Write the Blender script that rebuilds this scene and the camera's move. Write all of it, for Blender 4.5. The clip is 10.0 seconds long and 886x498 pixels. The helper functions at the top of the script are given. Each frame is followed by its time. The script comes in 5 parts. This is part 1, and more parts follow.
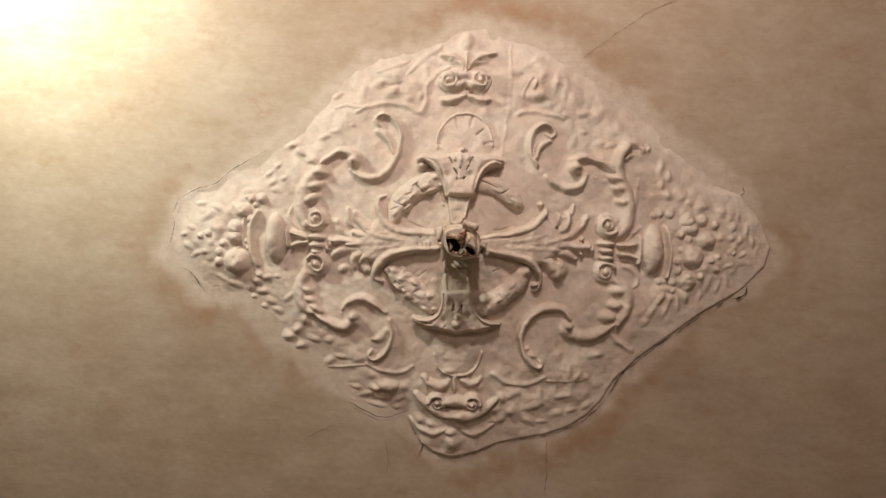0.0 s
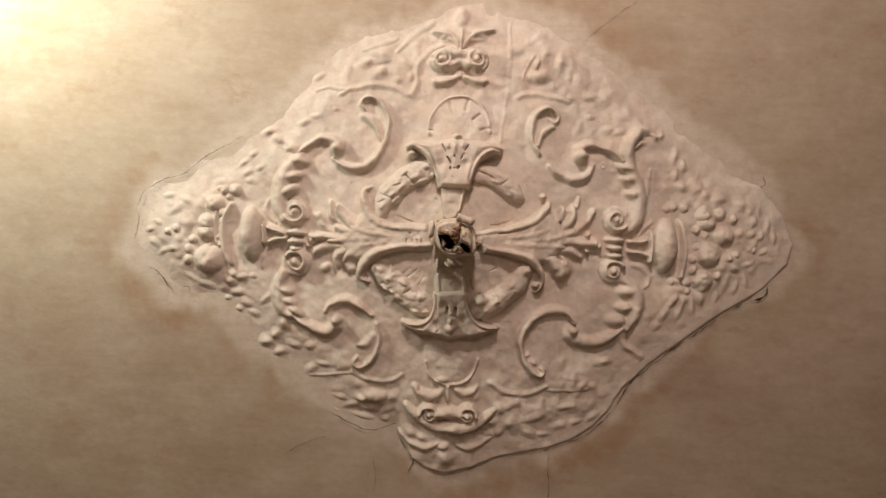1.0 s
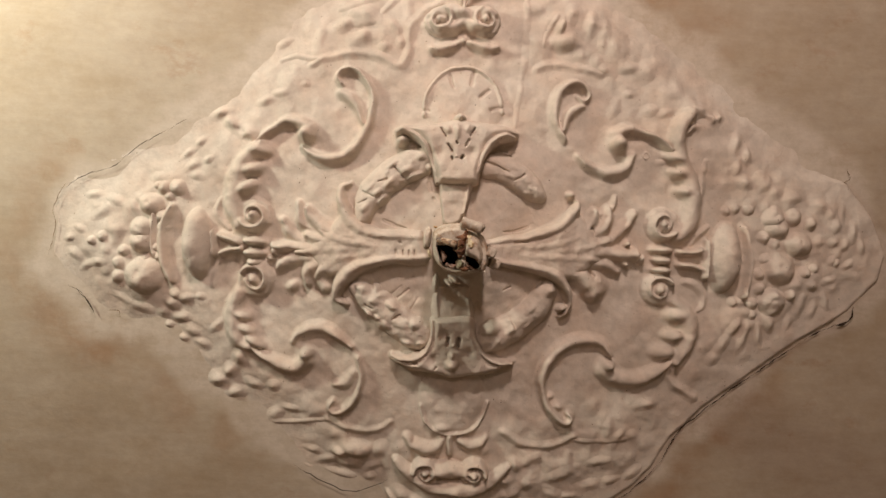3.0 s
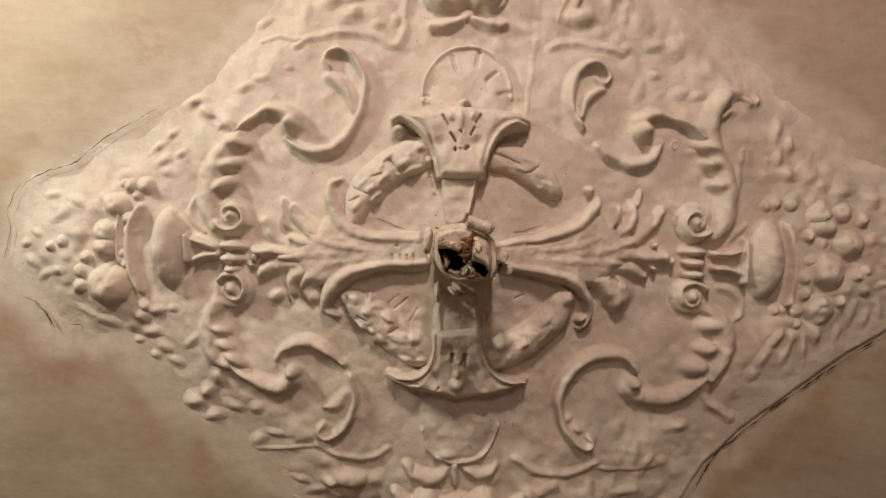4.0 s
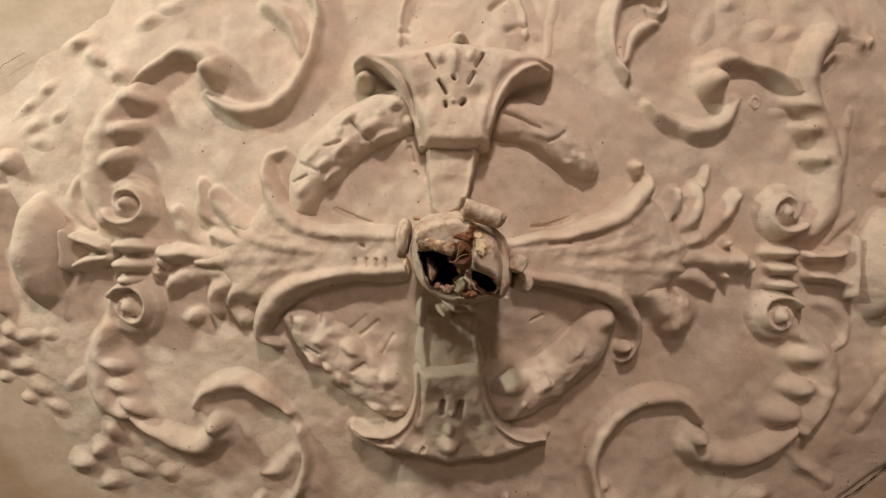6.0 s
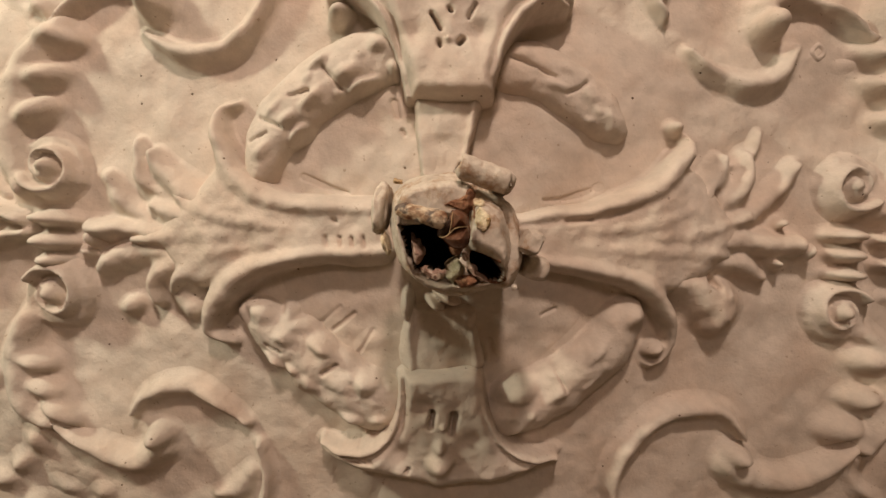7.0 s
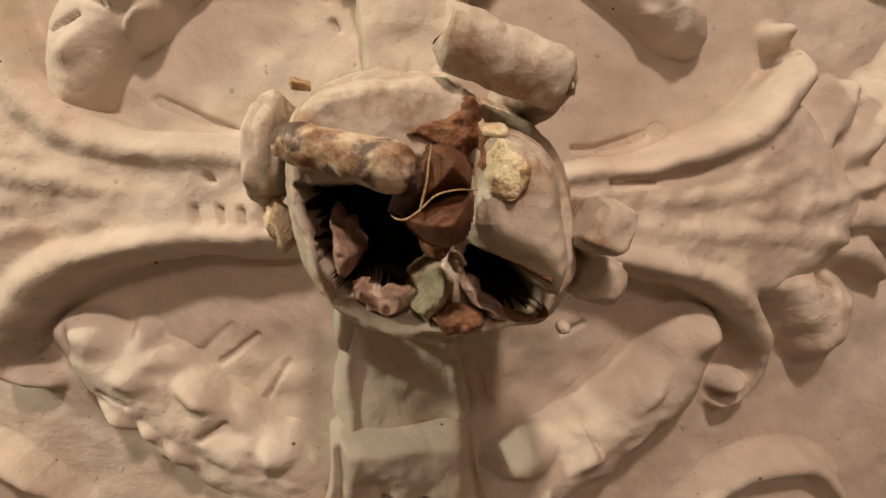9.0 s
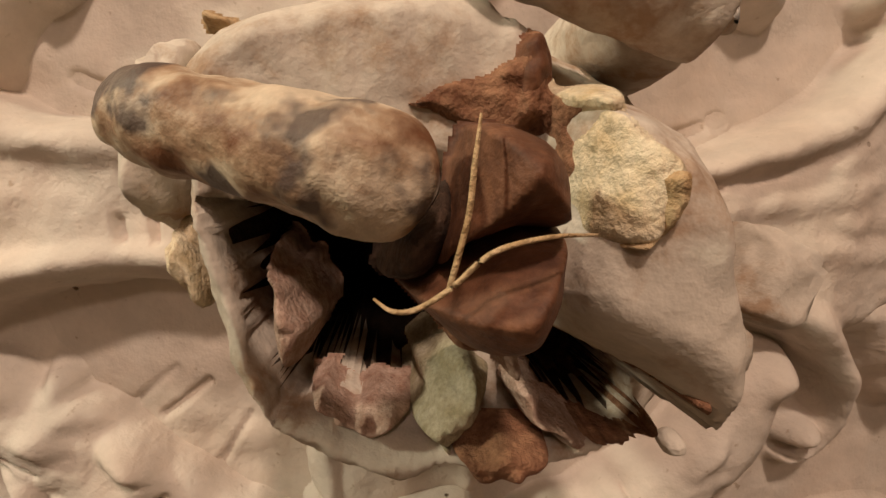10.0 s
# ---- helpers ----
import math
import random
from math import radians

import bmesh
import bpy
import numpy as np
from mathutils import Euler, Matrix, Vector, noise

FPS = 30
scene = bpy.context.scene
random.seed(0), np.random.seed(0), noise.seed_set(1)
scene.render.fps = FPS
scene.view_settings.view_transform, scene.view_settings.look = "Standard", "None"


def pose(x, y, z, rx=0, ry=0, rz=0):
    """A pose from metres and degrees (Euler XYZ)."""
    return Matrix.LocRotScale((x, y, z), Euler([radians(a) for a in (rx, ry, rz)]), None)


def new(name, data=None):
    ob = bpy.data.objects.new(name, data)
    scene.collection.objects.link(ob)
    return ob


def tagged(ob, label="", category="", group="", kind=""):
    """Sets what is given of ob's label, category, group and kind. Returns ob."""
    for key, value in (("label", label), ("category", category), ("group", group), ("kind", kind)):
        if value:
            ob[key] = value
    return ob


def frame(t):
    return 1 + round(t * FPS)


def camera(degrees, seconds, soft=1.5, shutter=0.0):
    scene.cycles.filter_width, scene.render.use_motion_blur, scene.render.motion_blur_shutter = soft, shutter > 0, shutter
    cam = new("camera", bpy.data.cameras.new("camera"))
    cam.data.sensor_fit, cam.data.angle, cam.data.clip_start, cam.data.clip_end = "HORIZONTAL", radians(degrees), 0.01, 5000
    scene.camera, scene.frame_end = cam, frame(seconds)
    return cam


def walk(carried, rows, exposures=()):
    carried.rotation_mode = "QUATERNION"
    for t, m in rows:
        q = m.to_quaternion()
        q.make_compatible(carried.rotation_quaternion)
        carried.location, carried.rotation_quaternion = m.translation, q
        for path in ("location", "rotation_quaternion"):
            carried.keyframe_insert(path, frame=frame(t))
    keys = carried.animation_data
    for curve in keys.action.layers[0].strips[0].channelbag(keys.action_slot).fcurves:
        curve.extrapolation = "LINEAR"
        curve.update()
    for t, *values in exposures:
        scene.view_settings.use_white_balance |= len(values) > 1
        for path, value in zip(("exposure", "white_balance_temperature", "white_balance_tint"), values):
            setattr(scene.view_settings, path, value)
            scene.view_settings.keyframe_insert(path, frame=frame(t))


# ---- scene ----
cam = camera(80.79, 10.0)
# seconds, place, turn: the camera looks up and rises towards the boss
PATH = [
    (0, -0.0166, -0.0096, 1.4373, 178.524, -0.632, -2.996),
    (0.5, -0.0083, -0.0097, 1.4894, 178.371, -0.026, -2.61),
    (1, -0.0102, -0.0091, 1.5408, 178.07, -0.206, -3.018),
    (1.5, -0.0033, -0.0095, 1.5936, 178.002, 0.134, -3.001),
    (2, 0.0001, -0.0147, 1.6561, 177.791, 0.26, -2.909),
    (2.5, -0.0008, -0.0187, 1.7111, 178.067, 0.156, -3.078),
    (3, -0.0145, -0.0192, 1.7645, 178.249, 0.065, -2.886),
    (4.5, -0.0148, -0.0213, 1.9155, 178.356, -0.271, -2.256),
    (5, -0.0182, -0.0226, 1.981, 177.839, 0.021, -2.21),
    (5.5, -0.0128, -0.0221, 2.0262, 178.062, 0.214, -2.094),
    (7, 0.0001, -0.0071, 2.1581, 176.684, 0.392, -2.876),
    (7.5, -0.0061, -0.0052, 2.204, 175.352, 1.323, -3.098),
    (8, -0.0006, -0.0076, 2.2474, 174.577, 2.447, -2.987),
    (8.5, -0, -0.0035, 2.2869, 173.404, 3.454, -3.335),
    (9, 0.0018, -0.0041, 2.3176, 172.984, 4.463, -3.366),
    (9.5, 0.0022, -0.0046, 2.3473, 172.772, 5.418, -3.631),
    (10, 0.0013, -0.0065, 2.3713, 172.647, 5.158, -3.69),
]
# the film's white balance grows warmer on the way
walk(cam, [(t, pose(*row)) for t, *row in PATH], [(0, 0.0, 6150, 10), (3, -0.12, 6250, 10), (5.5, -0.19, 6480, 10), (8, -0.06, 6800, 10), (10, -0.04, 6850, 10)])

# world: a dim room lit by two warm lamps under the ceiling and one added light
CEIL = 2.6
world = bpy.data.worlds.new("room_air")
scene.world = world
world.use_nodes = True
world.node_tree.nodes["Background"].inputs[0].default_value = (1.0, 0.78, 0.58, 1)
world.node_tree.nodes["Background"].inputs[1].default_value = 0.024


def lamp(name, place, watts, colour, radius):
    data = bpy.data.lights.new(name, "POINT")
    data.energy, data.color, data.shadow_soft_size = watts, colour, radius
    ob = new(name, data)
    ob.location = place
    return ob


lamp("uplight_glow", (-1.0, -0.56, 2.20), 31.0, (0.97, 0.95, 0.76), 0.06)
lamp("room_lamp_glow", (-0.04, -1.10, 1.60), 50.0, (1.0, 0.78, 0.66), 0.06)
# added unseen light, split off the room lamp to soften its shadows
lamp("added_soft_glow", (-0.16, -0.80, 1.05), 15.0, (1.0, 0.75, 0.63), 0.07)
scene.view_settings.exposure = 0.0


# ---------------------------------------------------------------- materials
def shader(name, rough=0.9):
    m = bpy.data.materials.new(name)
    m.use_nodes = True
    t = m.node_tree
    b = t.nodes["Principled BSDF"]
    b.inputs["Roughness"].default_value = rough
    b.inputs["Specular IOR Level"].default_value = 0.25
    return m, t, b


def noise_node(t, scale, detail=4.0, rough=0.55, stretch=None, seed=0.0):
    tc = t.nodes.new("ShaderNodeTexCoord")
    n = t.nodes.new("ShaderNodeTexNoise")
    n.inputs["Scale"].default_value, n.inputs["Detail"].default_value, n.inputs["Roughness"].default_value = scale, detail, rough
    mp = t.nodes.new("ShaderNodeMapping")
    mp.inputs["Location"].default_value = (seed, seed * 0.7, 0)
    if stretch:
        mp.inputs["Scale"].default_value = stretch
    t.links.new(tc.outputs["Object"], mp.inputs[0])
    t.links.new(mp.outputs[0], n.inputs["Vector"])
    return n.outputs["Fac"]


def ramp(t, fac, stops):
    r = t.nodes.new("ShaderNodeValToRGB")
    e = r.color_ramp.elements
    while len(e) < len(stops):
        e.new(0.5)
    for k, (p, c) in zip(e, stops):
        k.position, k.color = p, (*c, 1) if len(c) == 3 else c
    t.links.new(fac, r.inputs[0])
    return r.outputs[0]


def mix(t, fac, a, b, how="MIX"):
    n = t.nodes.new("ShaderNodeMix")
    n.data_type, n.blend_type = "RGBA", how
    for v, i in ((fac, 0), (a, 6), (b, 7)):
        if isinstance(v, (int, float)):
            n.inputs[i].default_value = v
        elif isinstance(v, tuple):
            n.inputs[i].default_value = (*v, 1)
        else:
            t.links.new(v, n.inputs[i])
    return n.outputs[2]


def bump(t, b, fac, strength, distance):
    n = t.nodes.new("ShaderNodeBump")
    n.inputs["Strength"].default_value, n.inputs["Distance"].default_value = strength, distance
    t.links.new(fac, n.inputs["Height"])
    if b.inputs["Normal"].is_linked:
        t.links.new(b.inputs["Normal"].links[0].from_socket, n.inputs["Normal"])
    t.links.new(n.outputs[0], b.inputs["Normal"])


def grey(v):
    return (v, v, v)


def pits(t, scale):
    """0 in small scattered pin-holes, 1 elsewhere."""
    tc = t.nodes.new("ShaderNodeTexCoord")
    v = t.nodes.new("ShaderNodeTexVoronoi")
    v.inputs["Scale"].default_value = scale
    t.links.new(tc.outputs["Object"], v.inputs["Vector"])
    near = ramp(t, v.outputs["Distance"], [(0.045, grey(0.0)), (0.085, grey(1.0))])
    sep = t.nodes.new("ShaderNodeSeparateColor")
    t.links.new(v.outputs["Color"], sep.inputs[0])
    some = ramp(t, sep.outputs[0], [(0.80, grey(1.0)), (0.84, grey(0.0))])
    return mix(t, 1.0, near, some, "LIGHTEN")


def plaster():
    m, t, b = shader("old_white_plaster", 0.82)
    wide = ramp(t, noise_node(t, 5.0, 5, 0.6), [(0.30, (0.54, 0.47, 0.395)), (0.50, (0.635, 0.56, 0.48)), (0.72, (0.68, 0.61, 0.53))])
    patch = ramp(t, noise_node(t, 17.0, 4, 0.6, seed=3), [(0.42, grey(0.0)), (0.66, grey(1.0))])
    col = mix(t, mix(t, 0.5, grey(0.0), patch), wide, (0.62, 0.485, 0.385))
    dust = ramp(t, noise_node(t, 60.0, 5, 0.65, seed=8), [(0.35, grey(0.85)), (0.65, grey(1.05))])
    col = mix(t, 0.8, col, dust, "MULTIPLY")
    specks = ramp(t, noise_node(t, 210.0, 2, 0.5, seed=5), [(0.24, (0.55, 0.47, 0.38)), (0.30, grey(1.0))])
    col = mix(t, 0.6, col, specks, "MULTIPLY")
    pit = pits(t, 75.0)
    col = mix(t, pit, (0.16, 0.115, 0.08), col)
    t.links.new(col, b.inputs["Base Color"])
    bump(t, b, pit, 0.6, 0.0012)
    bump(t, b, noise_node(t, 38.0, 5, 0.6), 0.45, 0.005)
    bump(t, b, noise_node(t, 150.0, 4, 0.62, seed=2), 0.5, 0.0014)
    bump(t, b, noise_node(t, 620.0, 2, 0.6, seed=4), 0.22, 0.0004)
    return m


def distemper():
    m, t, b = shader("ochre_distemper", 0.78)
    wide = ramp(t, noise_node(t, 3.6, 9, 0.74, (0.85, 1.25, 1)), [(0.28, (0.375, 0.30, 0.22)), (0.48, (0.43, 0.355, 0.272)), (0.66, (0.475, 0.405, 0.32))])
    streak = ramp(t, noise_node(t, 8.0, 7, 0.72, (0.9, 1.25, 1), 4), [(0.36, (0.90, 0.86, 0.79)), (0.58, (1.0, 1.0, 1.0))])
    col = mix(t, 0.8, wide, streak, "MULTIPLY")
    blot = ramp(t, noise_node(t, 12.0, 7, 0.76, (0.8, 1.3, 1), 9), [(0.57, grey(0.0)), (0.70, grey(1.0))])
    col = mix(t, mix(t, 0.45, grey(0), blot), col, (0.33, 0.20, 0.12))
    att = t.nodes.new("ShaderNodeAttribute")
    att.attribute_name = "smear"
    sep = t.nodes.new("ShaderNodeSeparateColor")
    t.links.new(att.outputs["Color"], sep.inputs[0])
    broken = ramp(t, noise_node(t, 13.0, 7, 0.74, seed=11), [(0.38, grey(0.25)), (0.56, grey(1.0))])
    col = mix(t, mix(t, 1.0, sep.outputs[1], broken, "MULTIPLY"), col, (0.33, 0.20, 0.112))
    chalk = ramp(t, noise_node(t, 42.0, 6, 0.72, seed=17), [(0.36, grey(0.45)), (0.58, grey(1.0))])
    col = mix(t, mix(t, 1.0, sep.outputs[0], chalk, "MULTIPLY"), col, (0.60, 0.525, 0.445))
    brush = ramp(t, noise_node(t, 26.0, 6, 0.72, (0.30, 1.7, 1), 14), [(0.34, (0.90, 0.87, 0.82)), (0.60, grey(1.03))])
    col = mix(t, 0.5, col, brush, "MULTIPLY")
    fine = ramp(t, noise_node(t, 60.0, 5, 0.7, (0.85, 1.2, 1), 6), [(0.30, grey(0.88)), (0.65, grey(1.05))])
    col = mix(t, 0.6, col, fine, "MULTIPLY")
    t.links.new(col, b.inputs["Base Color"])
    bump(t, b, noise_node(t, 14.0, 5, 0.6, (0.85, 1.2, 1)), 0.25, 0.006)
    bump(t, b, noise_node(t, 190.0, 3, 0.6, seed=1), 0.18, 0.0008)
    return m


def mottled(name, a, c, scale, rough=0.85, relief=0.5, d=0.002):
    m, t, b = shader(name, rough)
    col = ramp(t, noise_node(t, scale, 5, 0.65, seed=2), [(0.34, a), (0.64, c)])
    t.links.new(mix(t, 0.6, col, ramp(t, noise_node(t, scale * 5, 4, 0.6), [(0.3, grey(0.6)), (0.65, grey(1.1))]), "MULTIPLY"), b.inputs["Base Color"])
    bump(t, b, noise_node(t, scale * 3, 4, 0.6), relief, d)
    return m


PLASTER, DISTEMPER = plaster(), distemper()
# dark colour for the strips that imitate shade in the panel's gap
GAP_SHADE = mottled("gap_shade", (0.020, 0.014, 0.010), (0.07, 0.045, 0.03), 60)
HAIR = mottled("hairline_brown", (0.14, 0.09, 0.05), (0.26, 0.18, 0.10), 60)
# near-black clay: the shade of the boss's holes is put into the colour
DEEP_SHADE = mottled("deep_shade_clay", (0.020, 0.012, 0.008), (0.075, 0.042, 0.026), 300)
CLAY = mottled("red_clay", (0.15, 0.062, 0.033), (0.33, 0.17, 0.095), 330)
RUST = mottled("brown_sheath", (0.085, 0.034, 0.018), (0.20, 0.088, 0.046), 260, 0.6, 0.3, 0.001)
CREAM = mottled("cream_lime", (0.58, 0.44, 0.26), (0.72, 0.62, 0.45), 240)
PINK = mottled("pink_mortar", (0.33, 0.19, 0.135), (0.54, 0.39, 0.31), 420)
LICHEN = mottled("grey_green_mortar", (0.33, 0.28, 0.17), (0.50, 0.44, 0.32), 320)


def stained_plaster():
    m, t, b = shader("stained_boss_plaster", 0.82)
    wide = ramp(t, noise_node(t, 40.0, 5, 0.6), [(0.32, (0.52, 0.45, 0.37)), (0.62, (0.64, 0.57, 0.48))])
    stain = ramp(t, noise_node(t, 70.0, 6, 0.7, seed=7), [(0.49, grey(0.0)), (0.64, grey(1.0))])
    col = mix(t, mix(t, 0.8, grey(0), stain), wide, (0.34, 0.205, 0.115))
    fine = ramp(t, noise_node(t, 420.0, 4, 0.65, seed=8), [(0.32, grey(0.82)), (0.62, grey(1.04))])
    t.links.new(mix(t, 0.7, col, fine, "MULTIPLY"), b.inputs["Base Color"])
    bump(t, b, noise_node(t, 130.0, 5, 0.6), 0.5, 0.0016)
    bump(t, b, noise_node(t, 600.0, 3, 0.6, seed=4), 0.3, 0.0004)
    return m


BOSS = stained_plaster()


def stained_reed():
    m, t, b = shader("stained_reed_bark", 0.55)
    col = ramp(t, noise_node(t, 120.0, 4, 0.6, (1, 1.6, 1.6), 3), [(0.34, (0.17, 0.075, 0.036)), (0.46, (0.36, 0.24, 0.15)), (0.58, (0.60, 0.49, 0.36))])
    spot = ramp(t, noise_node(t, 190.0, 3, 0.5, seed=6), [(0.52, grey(0.0)), (0.60, grey(1.0))])
    col = mix(t, mix(t, 0.85, grey(0), spot), col, (0.075, 0.055, 0.05))
    t.links.new(mix(t, 0.5, col, ramp(t, noise_node(t, 900.0, 3, 0.6), [(0.3, grey(0.7)), (0.65, grey(1.1))]), "MULTIPLY"), b.inputs["Base Color"])
    bump(t, b, noise_node(t, 420.0, 4, 0.6), 0.5, 0.0008)
    return m


REED = stained_reed()
OCHRE = mottled("ochre_lime", (0.36, 0.22, 0.10), (0.60, 0.44, 0.26), 300)
WALLS = mottled("cream_wall", (0.38, 0.32, 0.25), (0.47, 0.40, 0.32), 3, 0.85, 0.3, 0.004)
BOARDS = mottled("pale_floor", (0.27, 0.215, 0.16), (0.34, 0.275, 0.21), 6, 0.6, 0.3, 0.002)


# ---------------------------------------------------------------- helpers
def link(name, mesh, parent=None, label=""):
    ob = new(name, mesh)
    if parent:
        ob.parent = parent
        m = parent.matrix_basis
        if parent.parent:
            m = parent.parent.matrix_basis @ parent.matrix_parent_inverse @ m
        ob.matrix_parent_inverse = m.inverted()
    if label:
        ob["label"] = label
    return ob


def part(name, bm, material, parent=None, label=""):
    me = bpy.data.meshes.new(name)
    bm.to_mesh(me)
    bm.free()
    me.materials.append(material)
    for p in me.polygons:
        p.use_smooth = True
    return link(name, me, parent, label)


def lattice(i, j, seed):
    v = np.sin(i * 127.1 + j * 311.7 + seed * 74.7) * 43758.5453
    return v - np.floor(v)


def grain(x, y, size, seed=0):
    """Smooth value noise, -1 to 1."""
    u, v = x / size, y / size
    i, j = np.floor(u), np.floor(v)
    a, b = u - i, v - j
    a, b = a * a * (3 - 2 * a), b * b * (3 - 2 * b)
    low = lattice(i, j, seed) * (1 - a) + lattice(i + 1, j, seed) * a
    top = lattice(i, j + 1, seed) * (1 - a) + lattice(i + 1, j + 1, seed) * a
    return 2 * (low * (1 - b) + top * b) - 1


def smax(a, b, k):
    h = np.maximum(k - np.abs(a - b), 0) / k
    return np.maximum(a, b) + h * h * k * 0.25


def curve_points(pts, step):
    """Points along a smooth curve through pts (rows of numbers)."""
    p = np.array(pts, float)
    if len(p) == 1:
        return p
    q = np.vstack([2 * p[0] - p[1], p, 2 * p[-1] - p[-2]])
    out = []
    for k in range(1, len(q) - 2):
        n = max(2, int(np.linalg.norm(q[k + 1][:2] - q[k][:2]) / step))
        s = np.linspace(0, 1, n, endpoint=False)[:, None]
        a, b, c, d = q[k - 1], q[k], q[k + 1], q[k + 2]
        out.append(0.5 * (2 * b + (c - a) * s + (2 * a - 5 * b + 4 * c - d) * s * s + (3 * b - a - 3 * c + d) * s ** 3))
    out.append(p[-1:])
    r = np.vstack(out)
    r[:, 2] = np.maximum(r[:, 2], 0.0012)
    return r


# pieces of relief: a ridge along a curve, a flat-topped band, a rounded dab, a scroll's eye, a cut, a pit
def line(h, pts):
    return ("line", h, pts)


def band(h, pts):
    return ("band", h, pts)


def cut(h, pts):
    return ("cut", h, pts)


def tube(h, pts):
    """A full, round-backed ridge."""
    return ("tube", h, pts)


def pad(h, pts):
    """A raised field with a quarter-round edge; the points' third number is the edge's round."""
    return ("pad", h, pts)


def pit(h, pts):
    """A hole of depth h with steep, uneven sides."""
    return ("pit", h, pts)


def dab(h, x, y, a, b, turn=0.0):
    return ("dab", h, (x, y, a, b, turn))


def volute(h, x, y, size, start, turns, way):
    """A spiral ridge that winds inwards to a round eye."""
    pts = []
    for k in range(22):
        f = k / 21
        a = radians(start) + way * f * turns * 2 * math.pi
        r = size * (0.80 - 0.50 * f)
        pts.append((x + r * math.cos(a), y + r * math.sin(a), size * (0.30 - 0.10 * f)))
    return ("spiral", h, pts, (x, y, size))


def inside_distance(ring, X, Y):
    """Metres inside (+) or outside (-) of a closed outline."""
    d = np.full(X.shape, 9.0)
    inside = np.zeros(X.shape, bool)
    for (x0, y0), (x1, y1) in zip(ring, np.roll(ring, -1, 0)):
        s = np.clip(((X - x0) * (x1 - x0) + (Y - y0) * (y1 - y0)) / ((x1 - x0) ** 2 + (y1 - y0) ** 2 + 1e-12), 0, 1)
        d = np.minimum(d, np.hypot(X - x0 - s * (x1 - x0), Y - y0 - s * (y1 - y0)))
        if y0 != y1:
            inside ^= ((y0 > Y) != (y1 > Y)) & (X < (x1 - x0) * (Y - y0) / (y1 - y0) + x0)
    return np.where(inside, d, -d)


def carve(H, cuts, X, Y):
    """Cuts and pits taken out of a height field."""
    for p in cuts:
        if p[0] == "pit":
            d = inside_distance(curve_points([*p[2], p[2][0]], 0.002)[:-1, :2], X, Y)
            q = np.clip((d + 0.0012 * grain(X, Y, 0.006, 61)) / 0.0035, 0, 1)
            H = H - (p[1] + H) * q * (2 - q)
            continue
        t = np.full(X.shape, 9.0)
        for x, y, r in curve_points(p[2], 0.0015):
            t = np.minimum(t, np.hypot(X - x, Y - y) / r)
        H = H - p[1] * np.exp(-1.1 * t * t)
    return H


def field(pieces, X, Y, soft, worn=0.75):
    H = np.full(X.shape, -0.03)
    cuts = []
    slim, wide = 0.3 * soft, 1 + 0.28 * max(worn - 0.5, 0)
    for p in pieces:
        kind, h = p[0], p[1]
        if kind in ("cut", "pit"):
            cuts.append(p)
            continue
        if kind == "dab":
            x, y, a, b, turn = p[2]
            a, b = wide * max(a - slim, 0.6 * a), wide * max(b - slim, 0.6 * b)
            c, s = math.cos(radians(turn)), math.sin(radians(turn))
            dx, dy = X - x, Y - y
            t = np.sqrt(((dx * c + dy * s) / a) ** 2 + ((dy * c - dx * s) / b) ** 2)
            size = min(a, b)
        elif kind == "pad":
            size, t = 0, None
            d = inside_distance(curve_points([*p[2], p[2][0]], 0.004)[:-1, :2], X, Y)
            total, round_edge = 0, 0
            for x, y, r in p[2]:
                w = 1 / ((X - x) ** 2 + (Y - y) ** 2 + 0.0001) ** 2.5
                total, round_edge = total + w, round_edge + w * r
            round_edge = round_edge / total
            q = 1 - np.clip(d / round_edge, 0, 1)
            v = np.where(d > 0, h * np.sqrt(1 - q * q), d)
        else:
            size, t = 0, None
            widest = max(q[2] for q in p[2])
            v = np.full(X.shape, -0.03)
            for x, y, r in curve_points(p[2], min(0.003, 0.22 * min(q[2] for q in p[2]) + 0.0005)):
                r = max(r - slim, 0.6 * r) * (1 if kind in ("band", "tube") else wide)
                near = (np.abs(X - x) < r + 0.024) & (np.abs(Y - y) < r + 0.024)
                d = np.hypot(X[near] - x, Y[near] - y)
                high = h * min(1, r / (0.6 * widest)) ** 0.8 if kind == "tube" else h if kind == "band" else min(h, 2.6 * r + 0.010)
                q = np.clip(d / r, 0, 1)
                top = (1 - q ** 4) ** 0.6 * (1 - 0.10 * q * q) if kind == "band" else (1 - q * q) ** (0.5 if kind == "tube" else worn)
                v[near] = np.maximum(v[near], np.where(d > r, -(d - r) * 1.0, high * top))
        if t is not None:
            v = h * np.clip(1 - t * t, 0, 1) ** worn
            v = np.where(t > 1, -np.minimum((t - 1) * size * 1.0, 0.03), v)
        H = smax(H, v, min(soft, max(0.002, 0.35 * h)))
        if kind == "spiral":
            x, y, R = p[3]
            d = np.hypot(X - x, Y - y)
            H = smax(H, np.where(d < R, h * 0.35, -(d - R) * 1.4), 0.003)
            H = smax(H, h * 0.95 * np.clip(1 - (d / (0.30 * R)) ** 2, 0, 1) ** 0.35 - np.where(d < 0.30 * R, 0, 0.03), 0.002)
    return carve(H, cuts, X, Y)


